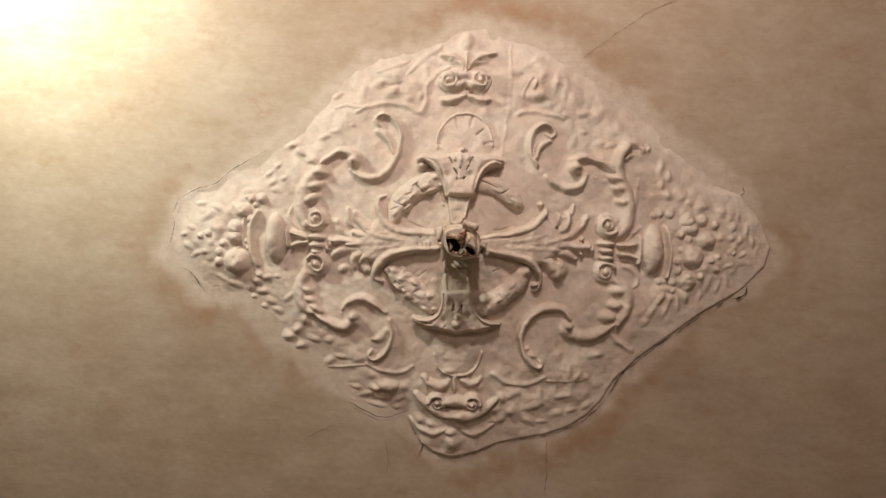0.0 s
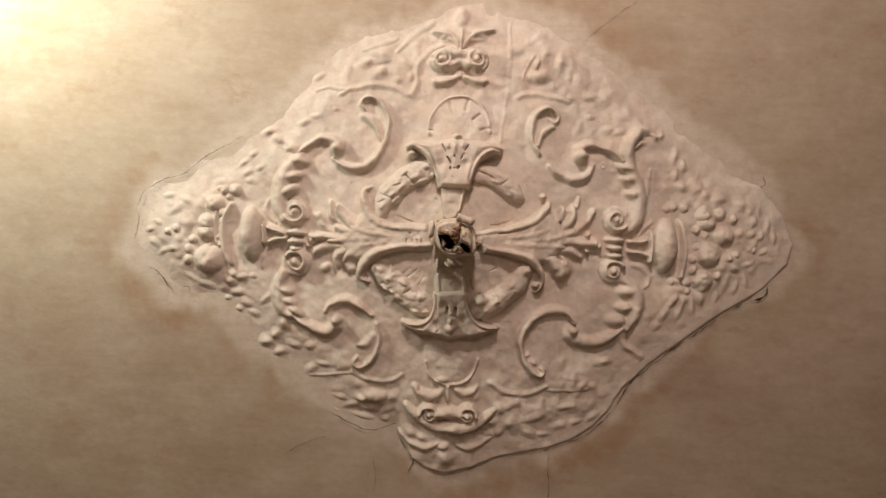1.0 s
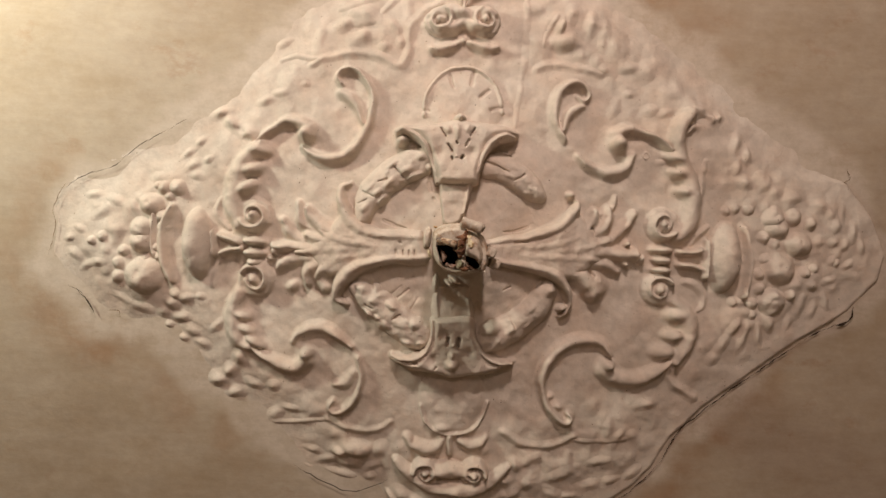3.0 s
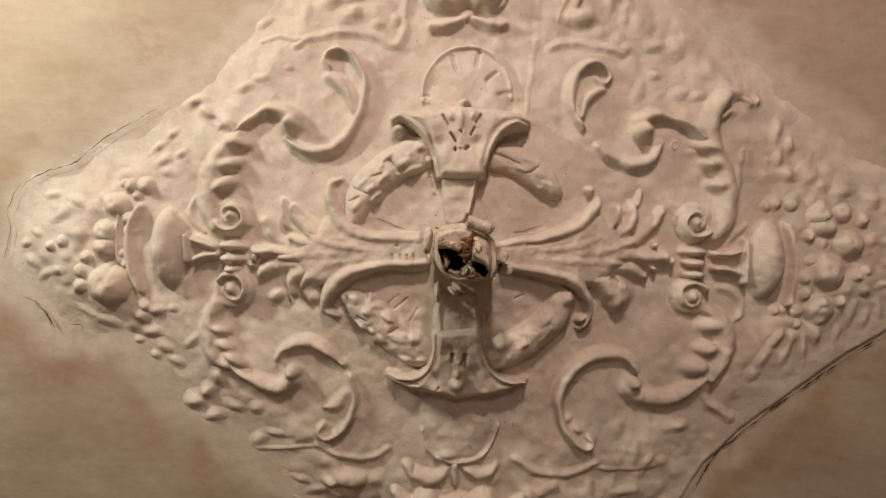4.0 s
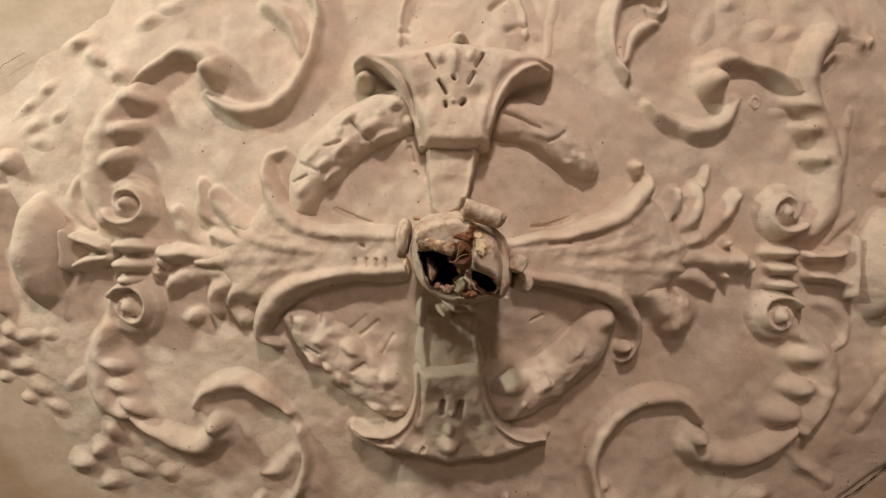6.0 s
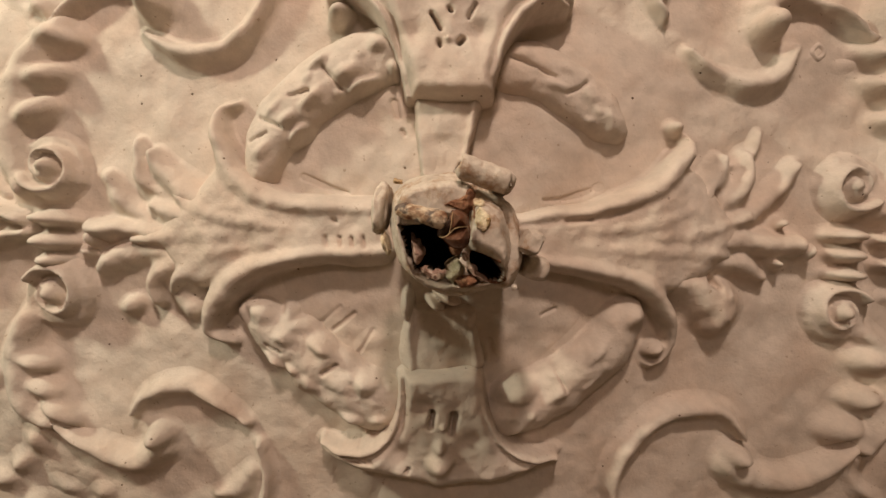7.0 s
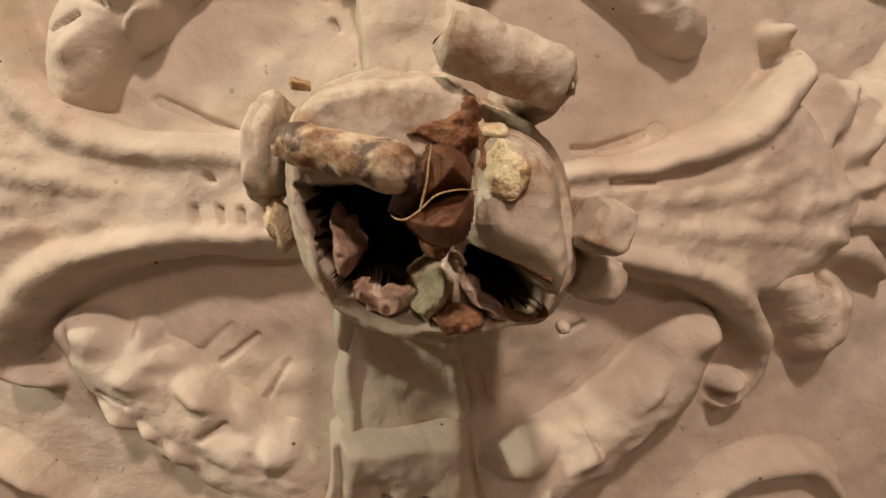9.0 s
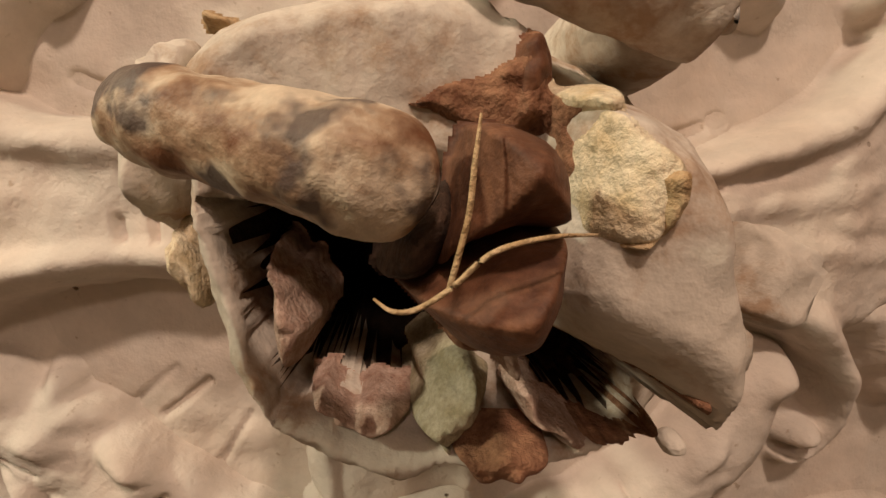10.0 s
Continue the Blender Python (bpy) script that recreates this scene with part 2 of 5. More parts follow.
def sheet(name, X, Y, Z, keep, material, parent, label=""):
    """A mesh from a height grid that faces down; keep: which cells stand."""
    ny, nx = X.shape
    idx = np.arange(nx * ny).reshape(ny, nx)
    cell = keep[:-1, :-1] | keep[1:, :-1] | keep[:-1, 1:] | keep[1:, 1:]
    a, b, c, d = idx[:-1, :-1][cell], idx[1:, :-1][cell], idx[1:, 1:][cell], idx[:-1, 1:][cell]
    quads = np.stack([a, b, c, d], 1)
    used, flat = np.unique(quads, return_inverse=True)
    co = np.stack([X.ravel()[used], Y.ravel()[used], Z.ravel()[used]], 1)
    me = bpy.data.meshes.new(name)
    me.from_pydata(co.tolist(), [], flat.reshape(-1, 4).tolist())
    me.materials.append(material)
    me.polygons.foreach_set("use_smooth", np.ones(len(me.polygons), bool))
    return link(name, me, parent, label)


def extent(pieces, pad):
    xs, ys = [], []
    for p in pieces:
        if p[0] == "dab":
            x, y, a, b, _ = p[2]
            r = 1.3 * max(a, b)
            xs += [x - r, x + r]
            ys += [y - r, y + r]
        elif p[0] != "cut":
            for x, y, r in p[2]:
                r *= 1.3
                xs += [x - r, x + r]
                ys += [y - r, y + r]
    return min(xs) - pad, max(xs) + pad, min(ys) - pad, max(ys) + pad


# the panel's outline: a lozenge with soft, uneven sides
OUTLINE = np.array([(0.0005, -0.4778), (-0.0634, -0.4524), (-0.1409, -0.4305), (-0.1962, -0.4121), (-0.2622, -0.3798), (-0.3048, -0.3255), (-0.3476, -0.2675), (-0.3962, -0.2089), (-0.4566, -0.1608), (-0.5341, -0.106), (-0.6013, -0.0776), (-0.6319, -0.0386), (-0.6464, 0.0133), (-0.6475, 0.0591), (-0.6134, 0.0986), (-0.5607, 0.1464), (-0.4684, 0.1705), (-0.3974, 0.233), (-0.3617, 0.2661), (-0.3025, 0.3051), (-0.2187, 0.3737), (-0.1479, 0.4019), (-0.1046, 0.4034), (-0.0755, 0.4236), (-0.0583, 0.4613), (-0.028, 0.4814), (0.0172, 0.4917), (0.0674, 0.4773), (0.1232, 0.4509), (0.2173, 0.4289), (0.2731, 0.4078), (0.318, 0.3758), (0.3487, 0.3396), (0.3737, 0.2922), (0.4212, 0.2451), (0.4714, 0.203), (0.5645, 0.1295), (0.646, 0.0747), (0.6907, 0.0244), (0.6985, -0.0221), (0.6745, -0.0781), (0.6266, -0.1327), (0.5303, -0.1935), (0.464, -0.243), (0.3848, -0.3174), (0.3137, -0.3638), (0.254, -0.414), (0.1839, -0.4545), (0.0931, -0.4673), (0.0364, -0.4775)])


def outline_distance(X, Y):
    return inside_distance(OUTLINE, X, Y)


def swell(X, Y):
    """Height of the panel's own face above the ceiling."""
    h = 0.014 + 0.034 * np.exp(-(X * X + Y * Y) / 0.19 ** 2)
    h = h + 0.0024 * grain(X, Y, 0.055, 1) + 0.0022 * grain(X, Y, 0.024, 2) + 0.0009 * grain(X, Y, 0.010, 3)
    # worn, unreadable remains of foliage towards the rim
    far = np.clip((np.hypot(X / 0.42, Y / 0.27) - 1.0) / 0.25, 0, 1)
    h = h + far * (0.0062 * np.clip(grain(X, Y, 0.030, 5) - 0.15, 0, 1) + 0.0046 * np.clip(grain(X, Y, 0.017, 6) - 0.1, 0, 1))
    return h


def panel_height(X, Y):
    """The panel's face with its edge, and the distance inside its outline."""
    # the lower right side stands off the ceiling with a sharp lip
    sharp = np.clip((X * 0.62 + Y * 0.78 - 0.20) / 0.08, 0, 1)
    d = outline_distance(X, Y) + (1 - 0.85 * sharp) * (0.008 * grain(X, Y, 0.05, 41) + 0.004 * grain(X, Y, 0.018, 42))
    edge = np.clip(d / (0.085 - 0.078 * sharp), 0, 1)
    edge = edge * edge * (3 - 2 * edge)
    inner = np.clip(d / 0.10, 0, 1)
    H = swell(X, Y) * (0.34 + 0.66 * inner * inner * (3 - 2 * inner)) * edge - (0.0012 + 0.0018 * sharp) * (1 - edge)
    return H - 0.0025 * np.clip(grain(X, Y, 0.03, 43) - 0.3, 0, 1) * (1 - edge), d


def islands(mask):
    """The separate patches of a mask, each as a mask."""
    mark = np.where(mask, np.arange(1, mask.size + 1).reshape(mask.shape), 0)
    while True:
        p = np.pad(mark, 1)
        best = mark
        for i in range(3):
            for j in range(3):
                best = np.maximum(best, p[i:i + mask.shape[0], j:j + mask.shape[1]])
        best = np.where(mask, best, 0)
        for _ in range(2):
            flat = np.concatenate([[0], best.ravel()])
            best = np.where(mask, np.maximum(best, flat[best]), 0)
        if (best == mark).all():
            break
        mark = best
    ids, count = np.unique(mark[mark > 0], return_counts=True)
    return [mark == k for k, c in zip(ids, count) if c > 8]


def relief(name, pieces, parent, res=0.0022, soft=0.006, rough=1.0, label="", worn=0.75):
    """One piece of plaster ornament, run softly into the panel."""
    x0, x1, y0, y1 = extent(pieces, soft + 0.010)
    nx, ny = int((x1 - x0) / res) + 2, int((y1 - y0) / res) + 2
    X, Y = np.meshgrid(np.linspace(x0, x1, nx), np.linspace(y0, y1, ny))
    seed = len(bpy.data.meshes)
    wx = rough * (0.0013 * grain(X, Y, 0.022, seed) + 0.0005 * grain(X, Y, 0.008, seed + 3))
    wy = rough * (0.0013 * grain(X, Y, 0.022, seed + 50) + 0.0005 * grain(X, Y, 0.008, seed + 53))
    H = field([p for p in pieces if p[0] != "cut"], X + wx, Y + wy, soft, worn)
    G = np.pad(H, 1, mode="edge")
    H = (G[:-2, 1:-1] + G[2:, 1:-1] + G[1:-1, :-2] + G[1:-1, 2:] + 2 * H) / 6
    H = carve(H, [p for p in pieces if p[0] == "cut"], X + 0.5 * wx, Y + 0.5 * wy)
    up = np.clip(H / 0.01, 0, 1)
    H = H + rough * up * (0.0013 * grain(X, Y, 0.020, seed + 7) + 0.0007 * grain(X, Y, 0.009, seed + 9) + 0.0003 * grain(X, Y, 0.004, seed + 11))
    low, d = panel_height(X, Y)
    H = H - np.clip(0.012 - d, 0, 0.05)
    Z = CEIL - low - smax(H, 0 * H, soft) + 0.0007
    made = None
    for keep in islands(H > -soft * 0.9):
        made = sheet(name, X, Y, Z, keep, PLASTER, parent, label)
    return made


# ---------------------------------------------------------------- room and ceiling
def slab(name, x, y, z, sx, sy, sz, material):
    bm = bmesh.new()
    bmesh.ops.create_cube(bm, size=1, matrix=Matrix.Translation((x, y, z)) @ Matrix.Diagonal((sx, sy, sz, 1)))
    ob = part(name, bm, material)
    for p in ob.data.polygons:
        p.use_smooth = False
    return tagged(ob, kind="structure")


slab("floor", 0, 0, -0.05, 6.4, 6.4, 0.1, BOARDS)
for side, (x, y, sx, sy) in dict(wall_north=(0, 3.1, 6.4, 0.2), wall_south=(0, -3.1, 6.4, 0.2), wall_east=(3.1, 0, 0.2, 6.0), wall_west=(-3.1, 0, 0.2, 6.0)).items():
    slab(side, x, y, CEIL / 2 - 0.001, sx, sy, CEIL - 0.002, WALLS)


def build_ceiling():
    """One sheet, finer over the middle, with a gently uneven trowelled face and a slab above."""
    def axis(half, reach):
        mid = np.arange(-half, half + 0.001, 0.008)
        out = np.linspace(half + 0.1, reach, 12)
        return np.concatenate([-out[::-1], mid, out])
    X, Y = np.meshgrid(axis(1.3, 3.2), axis(0.8, 3.2))
    Z = CEIL - 0.0016 * grain(X, Y, 0.21, 31) - 0.0009 * grain(X, Y, 0.06, 32)
    ob = sheet("ceiling", X, Y, Z, np.ones(X.shape, bool), DISTEMPER, None)
    d = -outline_distance(X, Y) + 0.014 * grain(X, Y, 0.07, 33) + 0.010 * grain(X, Y, 0.022, 34)
    lime = np.clip(1 - (d - 0.006 - 0.012 * grain(X, Y, 0.11, 38)) / 0.024, 0, 1)
    brown = np.clip(1 - np.abs(d - 0.045) / 0.055, 0, 1) * np.clip(1.5 * grain(X, Y, 0.17, 35) + 0.5 * grain(X, Y, 0.04, 36), 0, 1) * 0.75
    # two broader water stains beside the panel
    for x, y, wide in ((0.30, -0.42, 0.15), (0.44, 0.33, 0.10), (-0.42, 0.34, 0.09)):
        near = np.exp(-((X - x) ** 2 + (Y - y) ** 2) / wide ** 2)
        brown = np.maximum(brown, 0.85 * near * np.clip(1 - np.abs(d - 0.035) / 0.06, 0, 1) * np.clip(0.7 + grain(X, Y, 0.035, 39), 0, 1))
    lime = 0.8 * lime
    col = np.stack([lime, brown, 0 * lime, 1 + 0 * lime], -1).reshape(-1, 4)
    att = ob.data.color_attributes.new("smear", "FLOAT_COLOR", "POINT")
    att.data.foreach_set("color", col.astype(np.float32).ravel())
    tagged(ob, kind="structure")
    slab("ceiling_slab", 0, 0, CEIL + 0.08, 6.4, 6.4, 0.14, WALLS)
    return ob


CEILING = build_ceiling()

# ---------------------------------------------------------------- the medallion
medallion = tagged(new("ceiling_medallion"), "large lozenge-shaped white plaster ceiling medallion with scrolls and a broken boss", "ceiling medallion")
medallion.location = (0, 0, CEIL)
medallion.matrix_basis = Matrix.Translation((0, 0, CEIL))


def build_panel():
    res = 0.0028
    x0, y0 = OUTLINE.min(0) - 0.03
    x1, y1 = OUTLINE.max(0) + 0.03
    X, Y = np.meshgrid(np.arange(x0, x1, res), np.arange(y0, y1, res))
    H, d = panel_height(X, Y)
    return sheet("panel", X, Y, CEIL - H, d > -0.006, PLASTER, medallion, "whitewashed plaster panel with a cracked edge")


PANEL = build_panel()


WORN = dict(leaf=1.6, flower=1.6, vine=1.6, bud=1.5, moulding=1.4, fruit=0.9, acanthus_leaf=1.15, vase=0.6, vase_rim=1.3, wing=1.1, scroll=0.85, wreath=0.85)


def plump(p):
    """A dab of worn foliage, shorter and fuller."""
    if p[0] != "dab":
        return p
    x, y, a, b, turn = p[2]
    g = math.sqrt(a * b) * 1.22
    q = (a / b) ** 0.34
    return ("dab", p[1] * 1.15, (x, y, g * q, g / q, turn))


def rooted(p, pieces):
    """A leaf of a scroll, drawn out to the stem that it grows from."""
    stems = [q[2] for q in pieces if q[0] == "line"]
    if p[0] != "dab" or p[2][2] < 1.2 * p[2][3] or not stems:
        return p
    x, y, a, b, turn = p[2]
    near = min(curve_points(stems[0], 0.003).tolist(), key=lambda q: math.hypot(q[0] - x, q[1] - y))
    return ("dab", p[1], (x + 0.25 * (near[0] - x), y + 0.25 * (near[1] - y), 1.2 * a, 1.08 * b, turn))


def leafage(pieces, seed, each):
    """Small overlapping leaves along the bands of a wreath."""
    rng = random.Random(seed)
    out = list(pieces)
    for p in pieces:
        if p[0] != "tube":
            continue
        path = curve_points(p[2], 0.004)
        for k in range(each):
            n = rng.randrange(1, len(path) - 1)
            x, y, r = path[n]
            along = math.degrees(math.atan2(path[n + 1][1] - path[n - 1][1], path[n + 1][0] - path[n - 1][0]))
            s = rng.uniform(0.30, 0.46) * r
            w = rng.uniform(-0.72, 0.72) * r
            c = radians(along + 90)
            high = p[1] * (1 - 0.5 * (w / r) ** 2) + rng.uniform(0.0, 0.0022)
            out.append(dab(high, x + w * math.cos(c), y + w * math.sin(c), s * rng.uniform(1.2, 1.9), s, along + rng.uniform(-55, 55)))
    return out


def ornament(name, label, pieces, res=0.0022, soft=0.0095, rough=1.0):
    if name in ("leaf", "flower", "vine"):
        pieces = [plump(p) for p in pieces]
    if name == "acanthus_leaf":
        pieces = [(p[0], p[1] * 1.25, [(x, y, 1.3 * r) for x, y, r in p[2]]) if p[0] == "line" else p for p in pieces]
    if name == "scroll":
        # the leaves of a scroll overlap
        pieces = [rooted(p, pieces) for p in pieces]
        pieces = [("line", 0.95 * p[1], [(x, y, 1.3 * r) for x, y, r in p[2]]) if p[0] == "line" else p for p in pieces]
    if name == "wreath":
        pieces = leafage(pieces, len(pieces), 5)
    return relief(name, pieces, medallion, res, soft, rough, label, WORN.get(name, 0.75))


def fruit(x, y, r):
    """A plump round fruit with a small dimple."""
    ornament("fruit", "", [dab(r * 0.8, x, y, r, r * 0.96), cut(r * 0.12, [(x - r * 0.1, y - r * 0.15, r * 0.2)])], 0.0018, 0.004)


# ---- scrolls of the upper left quarter
ornament("scroll", "plaster leaf scroll with a coiled end", [
    volute(0.024, -0.3082, -0.0326, 0.0268, 150, 1.2, -1),
    line(0.0192, [(-0.331, -0.0162, 0.0101), (-0.341, -0.0445, 0.0135), (-0.3411, -0.0744, 0.0146), (-0.3323, -0.1047, 0.0146), (-0.3188, -0.1286, 0.0124), (-0.3039, -0.1436, 0.009)]),
    dab(0.024, -0.3046, -0.132, 0.0201, 0.0125, -4), dab(0.024, -0.3089, -0.1009, 0.0191, 0.0125, -20), dab(0.024, -0.3155, -0.0742, 0.0181, 0.0125, -32)])
ornament("scroll", "plaster ribbon ending in a round bud", [
    line(0.0176, [(-0.313, -0.1411, 0.0045), (-0.2938, -0.163, 0.0067), (-0.2679, -0.1786, 0.0079), (-0.2435, -0.1797, 0.0101), (-0.2275, -0.1716, 0.0112)]),
    dab(0.032, -0.2315, -0.1607, 0.0167, 0.0156, 0)])
ornament("scroll", "thin crescent scroll with a curled tip", [
    line(0.0176, [(-0.2394, -0.1425, 0.0034), (-0.2209, -0.1311, 0.0067), (-0.1937, -0.1246, 0.009), (-0.1653, -0.1346, 0.0089), (-0.1446, -0.162, 0.0078), (-0.1331, -0.1935, 0.0067), (-0.1327, -0.2267, 0.0056), (-0.1451, -0.2515, 0.0045), (-0.1634, -0.265, 0.0045), (-0.18, -0.2642, 0.0045), (-0.1883, -0.2528, 0.0045), (-0.1822, -0.2421, 0.0034)]),
    line(0.0128, [(-0.182, -0.2286, 0.0079), (-0.1672, -0.2216, 0.009), (-0.1528, -0.2022, 0.0067), (-0.1461, -0.1825, 0.0034)])])
ornament("leaf", "", [dab(0.0097, -0.3241, -0.1571, 0.0106, 0.0115, 0), dab(0.0097, -0.3539, -0.1755, 0.015, 0.0077, 38), dab(0.0097, -0.3745, -0.1921, 0.0132, 0.0077, -20), cut(0.012, [(-0.3293, -0.1502, 0.0045), (-0.3248, -0.1493, 0.0045)]), cut(0.006, [(-0.3432, -0.167, 0.0034), (-0.3341, -0.162, 0.0034)])])
ornament("bud", "", [dab(0.0061, -0.3015, -0.213, 0.0147, 0.0079, -18)], .0022, .0055)
ornament("bud", "", [dab(0.0057, -0.2798, -0.2252, 0.0125, 0.0068, -12)], .0022, .0055)
ornament("vine", "", [line(0.0038, [(-0.2823, -0.2762, 0.0036), (-0.2548, -0.2853, 0.0045), (-0.2256, -0.2802, 0.0045), (-0.2012, -0.2803, 0.0045)]), dab(0.0038, -0.2561, -0.2632, 0.008, 0.0048, 35), dab(0.0038, -0.2396, -0.2419, 0.0062, 0.0039, 0), dab(0.0038, -0.278, -0.3061, 0.0124, 0.0048, -30)], .0022, .0055)
ornament("moulding", "thin raised plaster border", [line(0.0055, [(-0.2317, -0.2707, 0.0036), (-0.2034, -0.2843, 0.0061), (-0.166, -0.2916, 0.0074), (-0.1269, -0.2891, 0.0074), (-0.0962, -0.2762, 0.0074), (-0.0826, -0.2935, 0.0074), (-0.08, -0.3291, 0.0074), (-0.0711, -0.3493, 0.0074), (-0.0543, -0.3667, 0.0074), (-0.0347, -0.3755, 0.0061)])])
ornament("flower", "", [dab(0.0059, -0.1519, -0.3473, 0.0194, 0.0164, -10), dab(0.0059, -0.1494, -0.3189, 0.0247, 0.0087, -8), dab(0.0059, -0.1846, -0.3368, 0.0212, 0.0077, -28), cut(0.006, [(-0.1712, -0.3281, 0.0034), (-0.1333, -0.3366, 0.0034)])], .0022, .0055)
ornament("flower", "", [dab(0.0041, -0.1188, -0.3031, 0.008, 0.0058, 10), dab(0.0041, -0.0936, -0.311, 0.0071, 0.0067, 0), dab(0.0041, -0.106, -0.3369, 0.0124, 0.0058, 60)], .0022, .0055)
ornament("leaf", "", [line(0.0045, [(-0.0561, -0.4249, 0.0073), (-0.0827, -0.4038, 0.0082), (-0.108, -0.3784, 0.0064), (-0.1249, -0.36, 0.0045)]), line(0.0034, [(-0.1263, -0.3887, 0.0055), (-0.1567, -0.374, 0.0064), (-0.1916, -0.3612, 0.0045)])], .0022, .0055)

# ---- scrolls of the upper right quarter
ornament("scroll", "plaster leaf scroll with a coiled end", [
    volute(0.024, 0.3278, -0.0491, 0.0257, 30, 1.2, 1),
    line(0.0192, [(0.3538, -0.0317, 0.0101), (0.3682, -0.0525, 0.0134), (0.3739, -0.084, 0.0134), (0.3662, -0.1169, 0.0134), (0.3529, -0.1472, 0.0123), (0.3444, -0.1755, 0.0123), (0.348, -0.2044, 0.0123), (0.3612, -0.2227, 0.0112)]),
    dab(0.0224, 0.3384, -0.1516, 0.0181, 0.011, 13), dab(0.0224, 0.3445, -0.1276, 0.0161, 0.011, 16), dab(0.0224, 0.354, -0.1016, 0.0151, 0.011, 18)])
ornament("scroll", "plaster ribbon ending in a round bud", [
    line(0.0176, [(0.2467, -0.1857, 0.0101), (0.2663, -0.1946, 0.009), (0.2924, -0.1895, 0.0067), (0.3177, -0.1787, 0.0056), (0.3364, -0.1664, 0.0045)]),
    dab(0.032, 0.2505, -0.1709, 0.0166, 0.0155, 0)])
ornament("scroll", "thin crescent scroll with a curled tip", [
    line(0.016, [(0.1682, -0.1701, 0.0034), (0.1537, -0.1913, 0.0056), (0.1481, -0.2154, 0.0078), (0.1536, -0.2402, 0.0079), (0.1661, -0.2552, 0.0067), (0.1815, -0.2606, 0.0056), (0.1974, -0.2538, 0.0056), (0.2025, -0.243, 0.0045), (0.194, -0.2337, 0.0045), (0.1847, -0.242, 0.0034)]),
    line(0.0128, [(0.1633, -0.188, 0.0067), (0.169, -0.2084, 0.0079), (0.1818, -0.2203, 0.0079), (0.1949, -0.2254, 0.0045)]),
    line(0.0144, [(0.1873, -0.1493, 0.0034), (0.2027, -0.1358, 0.0067), (0.2256, -0.1273, 0.009), (0.2496, -0.1253, 0.009), (0.267, -0.1363, 0.0079), (0.2759, -0.1568, 0.0056)])])
ornament("leaf", "", [dab(0.0097, 0.3744, -0.2304, 0.0167, 0.0105, 8), dab(0.0097, 0.3954, -0.2193, 0.0114, 0.0067, 35), dab(0.0097, 0.3652, -0.2, 0.0158, 0.0067, -42), dab(0.0097, 0.4086, -0.2223, 0.007, 0.0096, 20), cut(0.012, [(0.3756, -0.2124, 0.0033), (0.3886, -0.2165, 0.0045)]), cut(0.008, [(0.3576, -0.1819, 0.0033), (0.3699, -0.1979, 0.0033)])])
ornament("leaf", "", [line(0.0038, [(0.3925, -0.1532, 0.0036), (0.388, -0.1194, 0.0063), (0.3858, -0.0856, 0.0045)]), dab(0.0038, 0.3249, -0.1495, 0.0124, 0.0048, -20)], .0022, .0055)
ornament("ring_mark", "", [line(0.0032, [(0.2918, -0.1556, 0.0023), (0.2971, -0.1615, 0.0023), (0.3032, -0.1562, 0.0023), (0.2979, -0.1503, 0.0023), (0.2918, -0.1556, 0.0023)])], .0014, .002, .4)
ornament("bud", "", [dab(0.0048, 0.3006, -0.2272, 0.0124, 0.0091, 0)], .0022, .0055)
ornament("bud", "", [dab(0.0044, 0.3234, -0.2229, 0.0125, 0.0068, -10)], .0022, .0055)
ornament("bud", "", [dab(0.0048, 0.2433, -0.2274, 0.009, 0.0147, 20), dab(0.0048, 0.2655, -0.2497, 0.0091, 0.0068, 0)], .0022, .0055)
ornament("fruit", "smooth plaster pear", [dab(0.0144, 0.1604, -0.3246, 0.027, 0.0158, 3), dab(0.0144, 0.1536, -0.3461, 0.009, 0.0158, 22)])
ornament("leaf", "", [dab(0.0045, 0.1665, -0.3558, 0.0062, 0.0173, 25), dab(0.0045, 0.2002, -0.351, 0.0071, 0.0193, 12), dab(0.0045, 0.2229, -0.3435, 0.0071, 0.0173, 10), line(0.0038, [(0.1286, -0.3164, 0.0027), (0.134, -0.3388, 0.0045), (0.1472, -0.3637, 0.0036)])], .0022, .0055)
ornament("flower", "", [dab(0.0045, 0.2912, -0.2877, 0.0106, 0.0144, 15), dab(0.0045, 0.2642, -0.2906, 0.0115, 0.0067, -15), dab(0.0045, 0.2264, -0.2863, 0.0124, 0.0067, 0), dab(0.0045, 0.2123, -0.2989, 0.0071, 0.0087, 0)], .0022, .0055)
ornament("moulding", "thin raised plaster border", [line(0.0051, [(0.1193, -0.2801, 0.0049), (0.1346, -0.2865, 0.0074), (0.1568, -0.2889, 0.0074), (0.1849, -0.2861, 0.0061), (0.22, -0.2792, 0.0049)])])
ornament("seam", "rough vertical plaster seam", [line(0.0018, [(0.0975, -0.436, 0.0045), (0.0991, -0.3705, 0.0057), (0.101, -0.3153, 0.0057), (0.0961, -0.2594, 0.0057), (0.0923, -0.2199, 0.0057), (0.0892, -0.1916, 0.0045)])], .0022, .003, 2.0)

